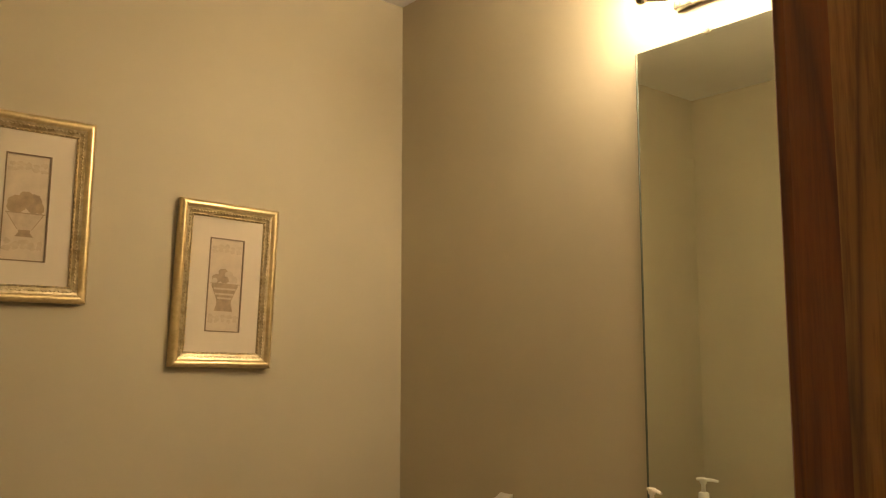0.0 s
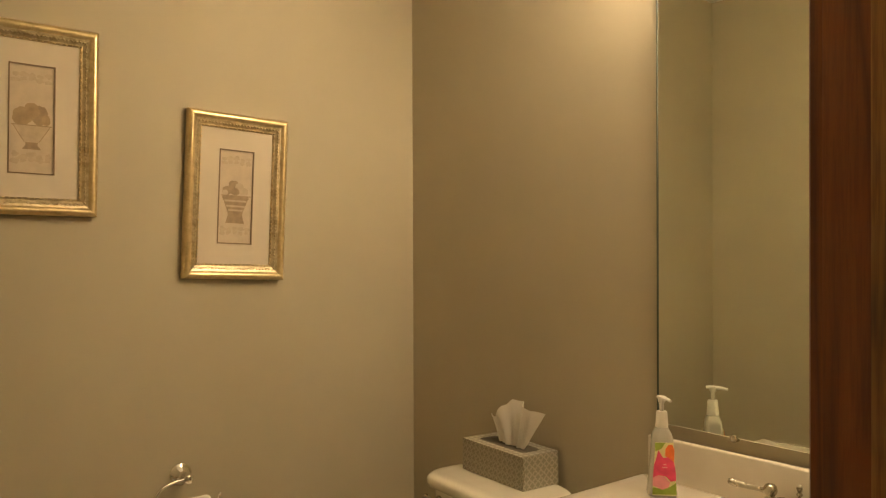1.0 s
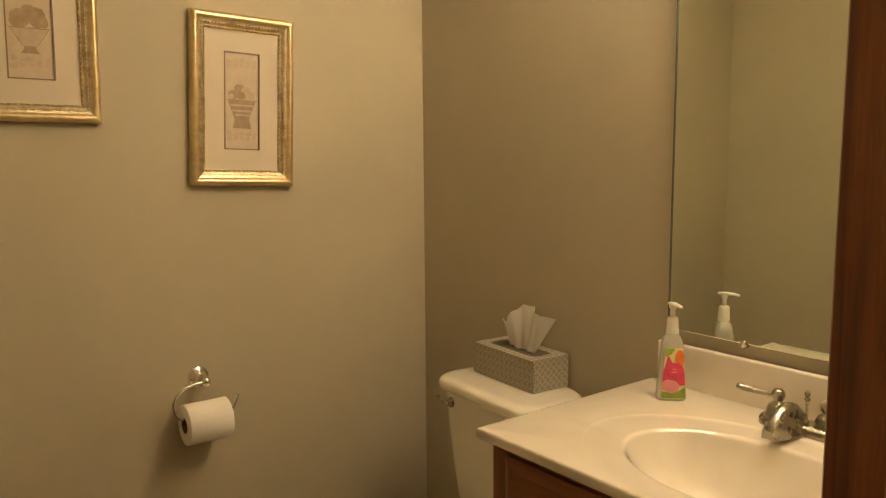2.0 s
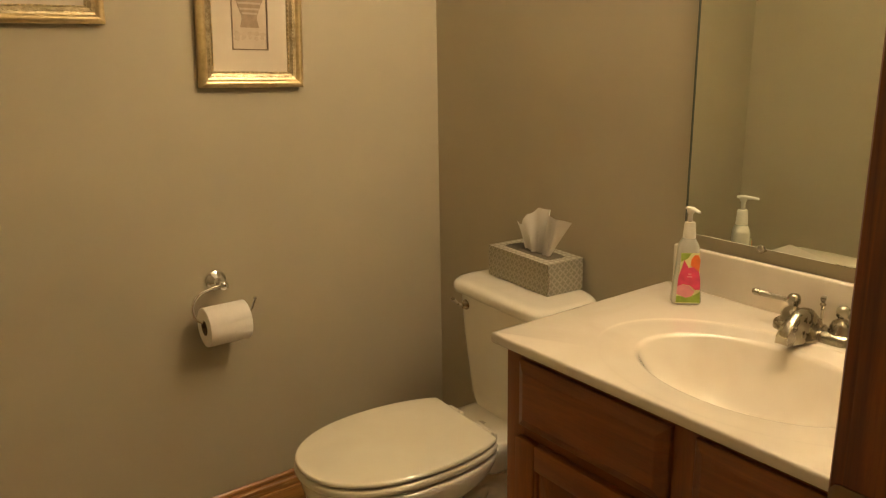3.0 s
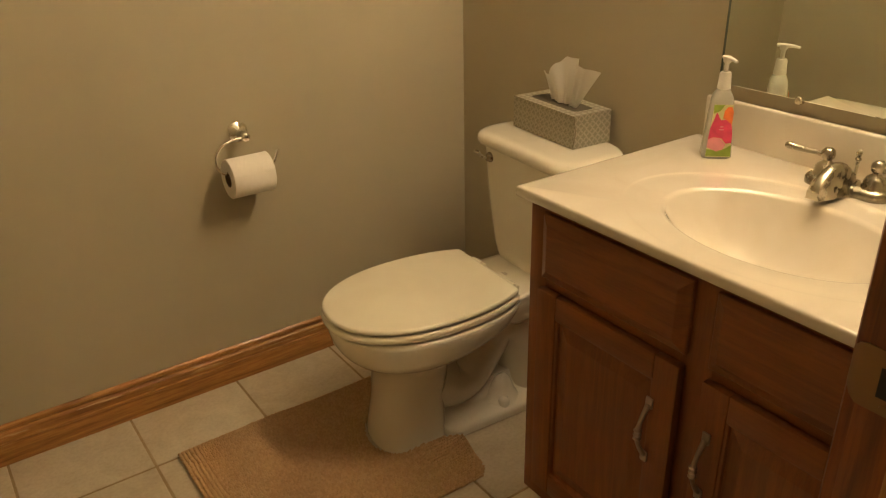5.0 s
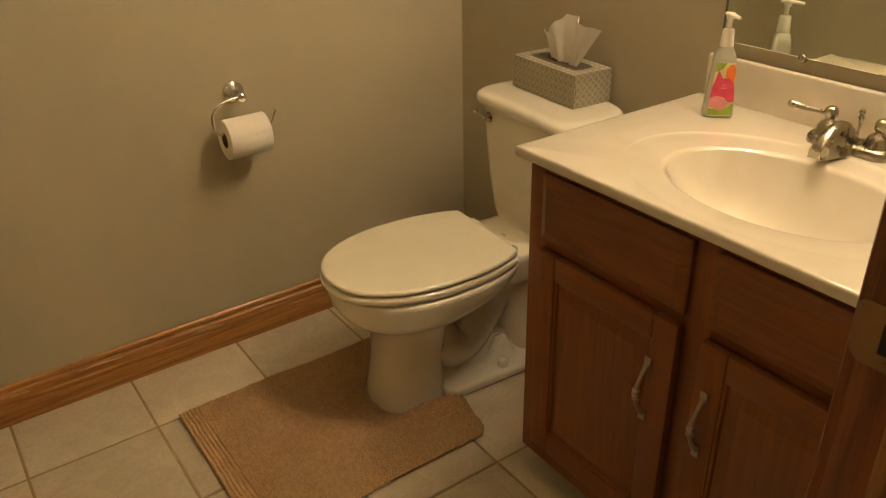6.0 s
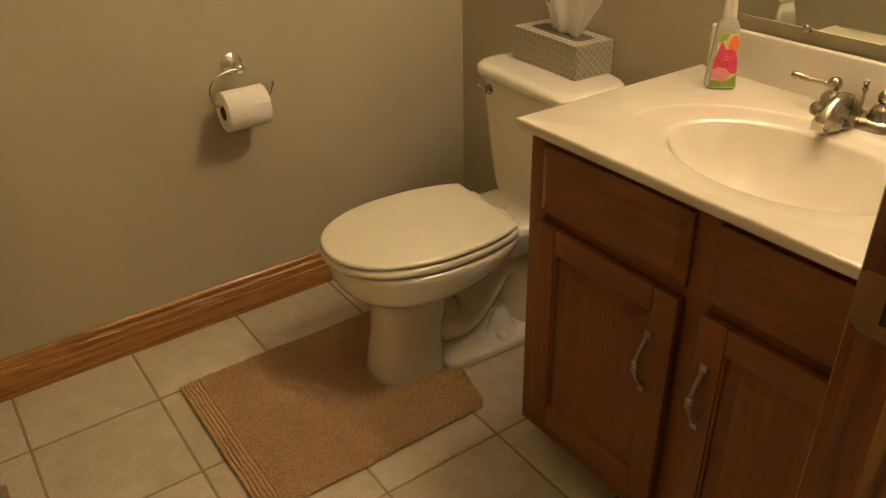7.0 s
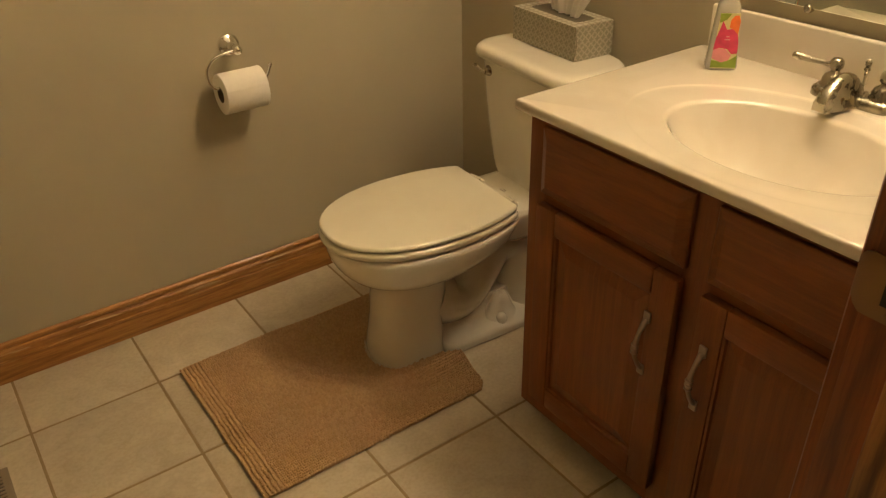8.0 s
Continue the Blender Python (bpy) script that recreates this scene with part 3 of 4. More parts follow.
def build_vanity_light():
    r = thing("vanity_light", (0, SINK_Y, 2.04), "brushed nickel bath bar with lit glass shades", "wall lamp")
    part("backplate", block(-0.016, -0.001, SINK_Y - 0.262, SINK_Y + 0.262, 2.034, 2.082, 0.005), M_NICKEL, r)
    for k in (-1, 0, 1):
        y = SINK_Y + 0.28 * k
        m = Matrix.Translation((-0.105, y, 0))
        part("socket", lathe([(0, 2.030), (0.007, 2.031), (0.011, 2.035), (0.013, 2.041), (0.016, 2.046), (0.016, 2.056), (0, 2.057)], 24, m), M_NICKEL, r)
        part("arm", tube([(-0.015, SINK_Y + 0.225 * k, 2.060), (-0.05, SINK_Y + 0.25 * k, 2.048), (-0.092, SINK_Y + 0.278 * k, 2.044)], 0.005), M_NICKEL, r)
        part("shade", lathe([(0, 2.0575), (0.016, 2.058), (0.026, 2.066), (0.034, 2.079), (0.041, 2.095), (0.048, 2.112), (0.053, 2.124), (0.050, 2.1245), (0.045, 2.112), (0.038, 2.096), (0.031, 2.081), (0.023, 2.070), (0, 2.064)], 28, m), M_GLOW, r, "lit frosted glass shade")
        part("bulb", lathe([(0, 2.0645), (0.012, 2.066), (0.020, 2.076), (0.023, 2.086), (0.019, 2.096), (0.010, 2.102), (0, 2.103)], 20, m), M_BULB, r, "glowing bulb")
    return r


# ---------- vanity ----------
CAB_X, FRONT_X = -0.503, -0.523
CAB_Y0, CAB_Y1 = -1.721, -0.900


def raised_door(y0, y1, z0, z1, parent, name):
    """A door with a frame and a raised, bevelled centre panel; returns the door part."""
    st = 0.052
    d = part(name, block(FRONT_X, FRONT_X + 0.019, y1 - st, y1, z0, z1, 0.004), M_OAK_V, parent)
    part("stile", block(FRONT_X, FRONT_X + 0.019, y0, y0 + st, z0, z1, 0.004), M_OAK_V, d)
    part("rail", block(FRONT_X + 0.0004, FRONT_X + 0.019, y0 + st, y1 - st, z1 - st, z1 - 0.0002, 0.004), M_OAK_H, d)
    part("rail", block(FRONT_X + 0.0004, FRONT_X + 0.019, y0 + st, y1 - st, z0 + 0.0002, z0 + st, 0.004), M_OAK_H, d)
    a0, a1, b0, b1 = y0 + st, y1 - st, z0 + st, z1 - st

    def ring(x, q):
        return [Vector((x, a1 - q, b0 + q)), Vector((x, a0 + q, b0 + q)), Vector((x, a0 + q, b1 - q)), Vector((x, a1 - q, b1 - q))]

    bm = loft([ring(FRONT_X + 0.018, -0.002), ring(FRONT_X + 0.004, -0.001), ring(FRONT_X + 0.006, 0.004), ring(FRONT_X + 0.011, 0.006), ring(FRONT_X + 0.011, 0.010), ring(FRONT_X + 0.005, 0.032), ring(FRONT_X + 0.0045, 0.034)])
    part("panel", bm, M_OAK_V, d, angle=12)
    return d


def build_pull(y, z0, z1, parent):
    h = z1 - z0
    x = FRONT_X
    pts = [(x - 0.003, y, z0), (x - 0.011, y, z0 + 0.10 * h), (x - 0.021, y, z0 + 0.28 * h), (x - 0.026, y, z0 + 0.5 * h), (x - 0.021, y, z0 + 0.72 * h), (x - 0.011, y, z0 + 0.9 * h), (x - 0.003, y, z1)]
    bm = tube(pts, [0.006, 0.005, 0.0042, 0.0058, 0.0042, 0.005, 0.006], 12, flat=0.8)
    for zz in (z0 + 0.42 * h, z0 + 0.5 * h, z0 + 0.58 * h):
        bmesh.ops.create_uvsphere(bm, u_segments=14, v_segments=6, radius=1, matrix=Matrix.Translation((x - 0.0255, y, zz)) @ Matrix.Diagonal((0.0075, 0.0075, 0.0024, 1)))
    for zz in (z0 - 0.004, z1 + 0.004):
        block(x - 0.0045, x - 0.0002, y - 0.0075, y + 0.0075, zz - 0.011, zz + 0.011, 0.0018, 2, bm)
    part("handle", bm, M_PEWTER, parent, "arched pewter pull handle", angle=50)


def build_vanity():
    r = thing("vanity_cabinet", ((CAB_X) / 2, SINK_Y, 0), "reddish oak vanity cabinet with raised panel doors", "cabinet")
    bot, top = 0.068, 0.7805
    t = 0.016
    bm = block(CAB_X + 0.02, -0.004, CAB_Y1 - t, CAB_Y1, bot, top)
    block(CAB_X + 0.075, -0.004, CAB_Y1 - t, CAB_Y1, 0.001, bot, bm=bm)
    part("side_panel", bm, M_OAK_V, r)
    bm = block(CAB_X + 0.02, -0.004, CAB_Y0, CAB_Y0 + t, bot, top)
    block(CAB_X + 0.075, -0.004, CAB_Y0, CAB_Y0 + t, 0.001, bot, bm=bm)
    part("side_panel", bm, M_OAK_V, r)
    part("bottom_panel", block(CAB_X + 0.02, -0.01, CAB_Y0 + t, CAB_Y1 - t, bot + 0.01, bot + 0.024), M_OAK_H, r)
    part("back_panel", block(-0.010, -0.004, CAB_Y0 + t, CAB_Y1 - t, bot + 0.03, top), M_OAK_V, r)
    part("toe_kick", block(CAB_X + 0.075, CAB_X + 0.087, CAB_Y0 + t, CAB_Y1 - t, 0.001, bot + 0.009), M_DARK, r, "dark recessed toe kick")
    # face frame
    mid = (CAB_Y0 + CAB_Y1) / 2
    for a, b in ((CAB_Y1 - 0.050, CAB_Y1), (mid - 0.030, mid + 0.030), (CAB_Y0, CAB_Y0 + 0.050)):
        part("face_stile", block(CAB_X, CAB_X + 0.0195, a, b, bot, top, 0.0015), M_OAK_V, r)
    for a, b in ((CAB_Y0 + 0.050, mid - 0.030), (mid + 0.030, CAB_Y1 - 0.050)):
        for z0, z1 in ((bot, 0.135), (0.590, 0.645), (0.745, top)):
            part("face_rail", block(CAB_X + 0.0004, CAB_X + 0.019, a, b, z0 + 0.0004, z1 - 0.0004), M_OAK_H, r)
    # drawer fronts with sloped edges, doors below
    for k, (a, b) in enumerate(((-1.292, -0.944), (-1.686, -1.337))):
        z0, z1 = 0.627, 0.763

        def ring(x, q):
            return [Vector((x, b - q, z0 + q)), Vector((x, a + q, z0 + q)), Vector((x, a + q, z1 - q)), Vector((x, b - q, z1 - q))]

        bm = loft([ring(CAB_X - 0.0005, 0.0), ring(CAB_X - 0.0085, 0.0), ring(CAB_X - 0.0105, 0.002), ring(FRONT_X + 0.0005, 0.020), ring(FRONT_X, 0.022)])
        part("drawer_front", bm, M_OAK_H, r, "oak drawer front with sloped edges", angle=10)
        d = raised_door(a, b, 0.118, 0.606, r, "door")
        y = -1.243 if k == 0 else -1.362
        build_pull(y, 0.398, 0.505, d)
    return r


def build_countertop():
    r = thing("washbasin", (-0.26, SINK_Y, TOP_Z), "cream cultured marble vanity top with integral oval basin", "sink")
    x0, x1, y0, y1 = -0.531, -0.0015, -1.7225, -0.884
    cx, cy = SINK_X, SINK_Y
    ix, iy = 0.139, 0.204
    ox, oy = 0.204, 0.292
    angles = sorted([2 * math.pi * k / 120 for k in range(120)] + [math.atan2(yy - cy, xx - cx) % (2 * math.pi) for xx in (x0, x1) for yy in (y0, y1)])

    def edge(a):
        c, s = math.cos(a), math.sin(a)
        t = min(((x1 if c > 0 else x0) - cx) / c if abs(c) > 1e-9 else 9, ((y1 if s > 0 else y0) - cy) / s if abs(s) > 1e-9 else 9)
        return Vector((cx + c * t, cy + s * t, 0)), t

    def ell(a, ax, ay):
        c, s = math.cos(a), math.sin(a)
        return 1 / math.sqrt((c / ax) ** 2 + (s / ay) ** 2)

    bm = bmesh.new()
    rows = []
    lip_r, lip_a = 0.015, 60.0
    lip_z = -0.0034 - lip_r * (1 - math.cos(radians(lip_a)))
    for rho in (0.12, 0.25, 0.4, 0.55, 0.68, 0.78, 0.86, 0.92, 0.96, 0.985, 1.0):
        z = TOP_Z + lip_z - 0.130 * (1 - rho ** 2.2)
        rows.append([Vector((cx + math.cos(a) * ell(a, ix, iy) * rho, cy + math.sin(a) * ell(a, ix, iy) * rho, z)) for a in angles])
    # broad rolled lip
    for deg in (54, 48, 42, 36, 30, 24, 18, 12, 6, 1):
        out = lip_r * (math.sin(radians(lip_a)) - math.sin(radians(deg)))
        z = -0.0034 - lip_r * (1 - math.cos(radians(deg)))
        rows.append([Vector((cx + math.cos(a) * (ell(a, ix, iy) + out), cy + math.sin(a) * (ell(a, ix, iy) + out), TOP_Z + z)) for a in angles])
    # shallow deck, and a rim step that fades out towards the front
    for s, z in ((0.45, -0.0033), (0.75, -0.0030), (0.91, -0.0027), (0.94, -0.0022), (0.965, -0.0012), (0.99, -0.0003), (1.02, 0.0)):
        row = []
        for a in angles:
            ri, ro = ell(a, ix, iy), ell(a, ox, oy)
            back = min(1.0, max(0.0, (math.cos(a) + 0.45) / 1.1))
            fade = 0.12 + 0.88 * back
            d = min(ri + (ro - ri) * s, edge(a)[1] - 0.012 + 0.004 * s)
            row.append(Vector((cx + math.cos(a) * d, cy + math.sin(a) * d, TOP_Z + z * fade)))
        rows.append(row)
    for q, z in ((0.006, 0.0), (0.0025, -0.0008), (0.0006, -0.003), (0.0, -0.006), (0.0, -0.019), (0.003, -0.022), (0.03, -0.022)):
        row = []
        for a in angles:
            p, t = edge(a)
            px = min(max(p.x, x0 + q), x1 - q)
            py = min(max(p.y, y0 + q), y1 - q)
            row.append(Vector((px, py, TOP_Z + z)))
        rows.append(row)
    loft(rows, False, bm)
    bm.verts.ensure_lookup_table()
    bm.faces.new([bm.verts[i] for i in range(len(angles))])
    part("basin_top", bm, M_MARBLE, r, angle=60)
    part("backsplash", block(-0.019, -0.0012, -1.7225, -0.907, TOP_Z - 0.004, 0.897, 0.005, 3), M_MARBLE, r)
    # drain at the bottom of the basin
    zb = TOP_Z + lip_z - 0.1295
    part("drain", lathe([(0.026, zb - 0.001), (0.027, zb + 0.001), (0.024, zb + 0.0022), (0.019, zb + 0.001), (0.018, zb + 0.003), (0.012, zb + 0.006), (0, zb + 0.0065)], 24, Matrix.Translation((cx, cy, 0))), M_NICKEL, r, "metal drain with stopper")
    return r


def build_faucet():
    cy = SINK_Y + 0.022
    bx = -0.072
    r = thing("faucet", (bx, cy, TOP_Z), "brushed nickel two-handle faucet on the vanity top", "faucet")
    z = TOP_Z - 0.003
    pl = [rounded_rect(bx - 0.030 + q, bx + 0.028 - q, cy - 0.080 + q, cy + 0.080 - q, 0.0285 - q, z + h) for q, h in ((0.0, 0.0), (0.0, 0.012), (0.0015, 0.016), (0.005, 0.0195), (0.010, 0.0215), (0.016, 0.0225))]
    part("base_plate", loft(pl), M_NICKEL, r, angle=50)
    # arched spout: a rounded ridge with sides that flare out to the base plate
    rings = []
    key = [(0.004, 0.004, 0.022), (-0.008, 0.003, 0.036), (-0.020, 0.002, 0.049), (-0.036, 0.002, 0.061), (-0.056, 0.002, 0.066), (-0.077, 0.004, 0.063), (-0.097, 0.007, 0.053), (-0.113, 0.010, 0.040), (-0.122, 0.012, 0.028)]
    hw = 0.0112
    for p in smooth_path(key, 4):
        lo, hi = p.y, p.z
        skirt = 1.08 + 2.4 * max(0.0, 1 + p.x / 0.075) ** 2
        half = [(skirt, 0.0), (1.01 * skirt, 0.05), (1.0 + 0.62 * (skirt - 1.08), 0.12), (0.97 + 0.28 * (skirt - 1.08), 0.25), (0.95 + 0.08 * (skirt - 1.08), 0.45), (0.95, 0.68), (0.97, 0.80), (0.94, 0.88), (0.78, 0.945), (0.50, 0.982), (0.24, 0.997)]
        outline = half + [(0.0, 1.0)] + [(-a, b) for a, b in half[::-1]] + [(0.0, 0.04)]
        rings.append([Vector((bx + p.x, cy - 0.003 + hw * a, TOP_Z + lo + (hi - lo) * b)) for a, b in outline])
    part("spout", loft(rings), M_NICKEL, r, angle=32)
    for s in (-1, 1):
        y = cy + s * 0.047
        m = Matrix.Translation((bx, y, TOP_Z))
        h = part("handle", lathe([(0.022, 0.012), (0.0225, 0.021), (0.0195, 0.024), (0.0200, 0.030), (0.0160, 0.038), (0.0085, 0.043), (0.0075, 0.046), (0.0095, 0.0475), (0.0120, 0.051), (0.0128, 0.057), (0.0112, 0.064), (0.0068, 0.068), (0, 0.0695)], 28, m), M_NICKEL, r, "turned nickel lever handle", angle=60)
        pts = [(bx, y + s * 0.012, TOP_Z + 0.053), (bx - 0.002, y + s * 0.022, TOP_Z + 0.054), (bx - 0.004, y + s * 0.040, TOP_Z + 0.054), (bx - 0.006, y + s * 0.062, TOP_Z + 0.055), (bx - 0.008, y + s * 0.075, TOP_Z + 0.056), (bx - 0.009, y + s * 0.081, TOP_Z + 0.056)]
        part("lever", tube(pts, [0.0058, 0.0044, 0.0048, 0.0064, 0.0074, 0.0052], 14), M_NICKEL, h, angle=60)
    m = Matrix.Translation((bx + 0.018, cy, TOP_Z))
    part("lift_rod", lathe([(0.0032, 0.0), (0.0032, 0.052), (0.0056, 0.054), (0.0056, 0.0565), (0.0032, 0.059), (0.0052, 0.063), (0.0058, 0.068), (0.0040, 0.0725), (0, 0.0735)], 18, m), M_NICKEL, r, angle=60)
    return r


def build_soap():
    """A flat-sided pump bottle, its label side towards the doorway."""
    r = thing("soap_bottle", (-0.103, -1.008, TOP_Z + 0.0005), "clear pump soap bottle with a pink floral label", "soap bottle", turn=pose(0, 0, 0, 0, 0, -44))
    # local: x across the label, y away from the viewer
    rings = []
    for z, hx, hy in ((0.0, 0.026, 0.018), (0.002, 0.029, 0.0205), (0.006, 0.030, 0.0215), (0.04, 0.0270, 0.0205), (0.08, 0.0238, 0.0195), (0.110, 0.0215, 0.0185), (0.120, 0.0208, 0.018), (0.129, 0.0180, 0.0165), (0.136, 0.0138, 0.0138), (0.140, 0.0122, 0.0122)):
        rings.append(rounded_rect(-hx, hx, -hy, hy, min(hx, hy) * 0.55, z, 5))
    body = part("bottle", loft(rings), M_BOTTLE, r, "translucent pale bottle", angle=60)
    part("collar", lathe([(0.0120, 0.140), (0.0130, 0.1405), (0.0130, 0.146), (0.0125, 0.148), (0.0112, 0.170), (0.0098, 0.173), (0, 0.1735)], 24), M_PUMP, r, "frosted pump collar")
    bm = lathe([(0.0045, 0.1735), (0.0045, 0.190), (0.0075, 0.193), (0.0085, 0.200), (0.0080, 0.2035), (0, 0.204)], 18)
    tube([(-0.0055, 0.0125, 0.2000), (-0.002, 0.005, 0.2005), (0.003, -0.007, 0.2005), (0.008, -0.018, 0.2002), (0.0125, -0.029, 0.1985)], [0.0042, 0.0056, 0.0054, 0.0044, 0.0036], 12, bm, flat=0.75)
    part("pump_head", bm, M_PUMP, r, "white pump head", angle=60)

    def front(z):
        t = min(max(z / 0.110, 0), 1)
        return -(0.0215 - 0.0030 * t) - 0.0004

    def patch(pts, off, name, mat, label=""):
        """A printed shape that follows the bottle's sloping front."""
        bm = bmesh.new()
        lo = [bm.verts.new((x, front(z) - off, z)) for x, z in pts]
        hi = [bm.verts.new((x, front(z) - off - 0.00025, z)) for x, z in pts]
        n = len(pts)
        bm.faces.new(hi)
        bm.faces.new(lo[::-1])
        for k in range(n):
            bm.faces.new((lo[k], lo[(k + 1) % n], hi[(k + 1) % n], hi[k]))
        return part(name, bm, mat, parent_label or body, label)

    parent_label = None
    parent_label = patch([(-0.0232, 0.005), (0.0254, 0.005), (0.0200, 0.112), (-0.0162, 0.112)], 0.0, "label", M_LABEL, "pink, orange and green flower label")
    patch([(-0.0228, 0.0068), (0.0254, 0.0068), (0.0247, 0.0312), (0.0136, 0.0229), (-0.0037, 0.0187), (-0.0226, 0.0208)], 0.0004, "leaf", M_GREEN)
    patch([(-0.0172, 0.1118), (0.0038, 0.1118), (-0.0037, 0.0998), (-0.0165, 0.0936)], 0.0004, "leaf", M_GREEN)
    patch([(-0.0224, 0.0250), (-0.0037, 0.0166), (0.0086, 0.0208), (0.0136, 0.0312), (0.0013, 0.0437), (-0.0216, 0.0458)], 0.0008, "petal", M_ROSE)
    patch([(-0.0218, 0.0416), (-0.0197, 0.0645), (-0.0147, 0.0811), (-0.0104, 0.0978), (-0.0012, 0.0811), (0.0111, 0.0832), (0.0198, 0.0749), (0.0237, 0.0541), (0.0242, 0.0354), (0.0136, 0.0333), (0.0038, 0.0437), (-0.0110, 0.0458)], 0.0012, "petal", M_PINK)
    patch([(0.0025, 0.0853), (0.0038, 0.0998), (0.0099, 0.1082), (0.0173, 0.1082), (0.0216, 0.0978), (0.0210, 0.0832), (0.0198, 0.0728), (0.0111, 0.0811)], 0.0016, "petal", M_ORANGE)
    for z, w in ((0.067, 0.006), (0.061, 0.010)):
        patch([(0.002 - w / 2, z), (0.002 + w / 2, z), (0.002 + w / 2, z + 0.0022), (0.002 - w / 2, z + 0.0022)], 0.0020, "text_bar", M_ROSE)
    return r


# ---------- toilet ----------
TY = -0.525
RUG_Y = -0.507
TANK_Y = -0.525


def build_toilet():
    r = thing("toilet", (-0.40, TY, 0), "bisque china toilet with closed lid", "toilet")
    # bowl and pedestal
    secs = [(0.000, -0.470, -0.668, 0.112, 0.5), (0.012, -0.470, -0.669, 0.113, 0.5), (0.05, -0.470, -0.662, 0.105, 0.5), (0.12, -0.468, -0.652, 0.095, 0.5),
            (0.19, -0.452, -0.648, 0.091, 0.5), (0.216, -0.448, -0.650, 0.094, 0.5), (0.236, -0.440, -0.655, 0.100, 0.51), (0.252, -0.425, -0.664, 0.109, 0.53), (0.265, -0.405, -0.676, 0.121, 0.54), (0.274, -0.386, -0.690, 0.135, 0.55), (0.280, -0.370, -0.704, 0.1500, 0.55), (0.2835, -0.355, -0.7165, 0.1635, 0.55), (0.289, -0.338, -0.7270, 0.1720, 0.55), (0.298, -0.316, -0.7355, 0.1780, 0.54), (0.308, -0.290, -0.7410, 0.1815, 0.52),
            (0.320, -0.262, -0.7455, 0.1840, 0.5), (0.338, -0.248, -0.7490, 0.1862, 0.5), (0.352, -0.2415, -0.7500, 0.1868, 0.5), (0.3595, -0.2415, -0.7492, 0.1860, 0.5), (0.3640, -0.243, -0.7460, 0.1830, 0.5), (0.3665, -0.247, -0.740, 0.178, 0.5), (0.3678, -0.252, -0.732, 0.172, 0.5)]
    rings = [egg(a, b, TY, w, z, 48, 2.25, bl) for z, a, b, w, bl in secs]
    part("bowl", loft(rings), M_CHINA, r, angle=60)
    # deck that carries the tank
    rings = [rounded_rect(-0.330 + q, -0.030, TY - 0.118 + q, TY + 0.118 - q, 0.035, z) for z, q in ((0.250, 0.05), (0.285, 0.02), (0.32, 0.006), (0.350, 0.0), (0.366, 0.002), (0.371, 0.008))]
    part("tank_deck", loft(rings), M_CHINA, r, angle=60)
    # foot and sculpted trapway
    rings = [rounded_rect(-0.50, -0.170, TY - 0.112 + q, TY + 0.112 - q, 0.03, z) for z, q in ((0.0, 0.004), (0.0035, 0.004), (0.0045, -0.005), (0.018, -0.006), (0.026, -0.004), (0.031, 0.003), (0.035, 0.018), (0.040, 0.040), (0.052, 0.055), (0.074, 0.064), (0.10, 0.069))]
    part("foot", loft(rings), M_CHINA, r, angle=60)
    bm = tube([(-0.50, TY, 0.14), (-0.44, TY, 0.105), (-0.385, TY, 0.115), (-0.335, TY, 0.18), (-0.290, TY, 0.240), (-0.235, TY, 0.225), (-0.205, TY, 0.15), (-0.195, TY, 0.04)], [0.080, 0.074, 0.070, 0.070, 0.070, 0.072, 0.076, 0.080], 24)
    part("trapway", bm, M_CHINA, r, angle=60)
    for s in (-1, 1):
        hump = lathe([(0.064, 0.028), (0.053, 0.034), (0.043, 0.044), (0.034, 0.059), (0.027, 0.076), (0.021, 0.090), (0.015, 0.099), (0.008, 0.104), (0, 0.1055)], 28, Matrix.Translation((-0.303, TY + s * 0.060, 0.0)) @ Matrix.Diagonal((1.15, 0.80, 1, 1)))
        for v in hump.verts:
            v.co.x += 0.10 * max(0.0, v.co.z - 0.04) * (1 if v.co.x > -0.303 else 0.4)
            v.co.z += 0.0025 * math.sin(9.0 * math.atan2(v.co.y - TY - s * 0.060, v.co.x + 0.303) / 3.0)
        part("foot_boss", hump, M_CHINA, r, angle=60)
        part("bolt_cap", lathe([(0.0155, 0.030), (0.0155, 0.045), (0.013, 0.052), (0.007, 0.056), (0, 0.057)], 20, Matrix.Translation((-0.315, TY + s * 0.092, 0.0))), M_CHINA, r, "round bolt cap", angle=60)
    for k, (dx, w) in enumerate(((0.0, 0.022), (0.006, 0.014))):
        part("text_bar", block(-0.252 + dx, -0.249 + dx, TY + 0.004 - w / 2, TY + 0.004 + w / 2, 0.3708, 0.3714), M_MARK, r, "small grey printed mark")
    # seat ring and lid
    def lid_ring(z, q):
        out = []
        for p in egg(-0.215, -0.761 + q, TY, 0.179 - q, z, 72, 2.2, 0.525):
            x = min(p.x, -0.303 - q)
            out.append(Vector((x, p.y, z)))
        return out

    rings = [lid_ring(z, q - 0.003) for z, q in bullnose(0.3705, 0.3912, 0.008, 0.010)]
    part("seat", loft(rings), M_SEAT, r, angle=60)
    rings = [lid_ring(z, q) for z, q in bullnose(0.3962, 0.4074, 0.003, 0.0075) + [(0.4078, 0.02), (0.4081, 0.06), (0.4082, 0.11)]]
    part("lid", loft(rings), M_SEAT, r, angle=70)
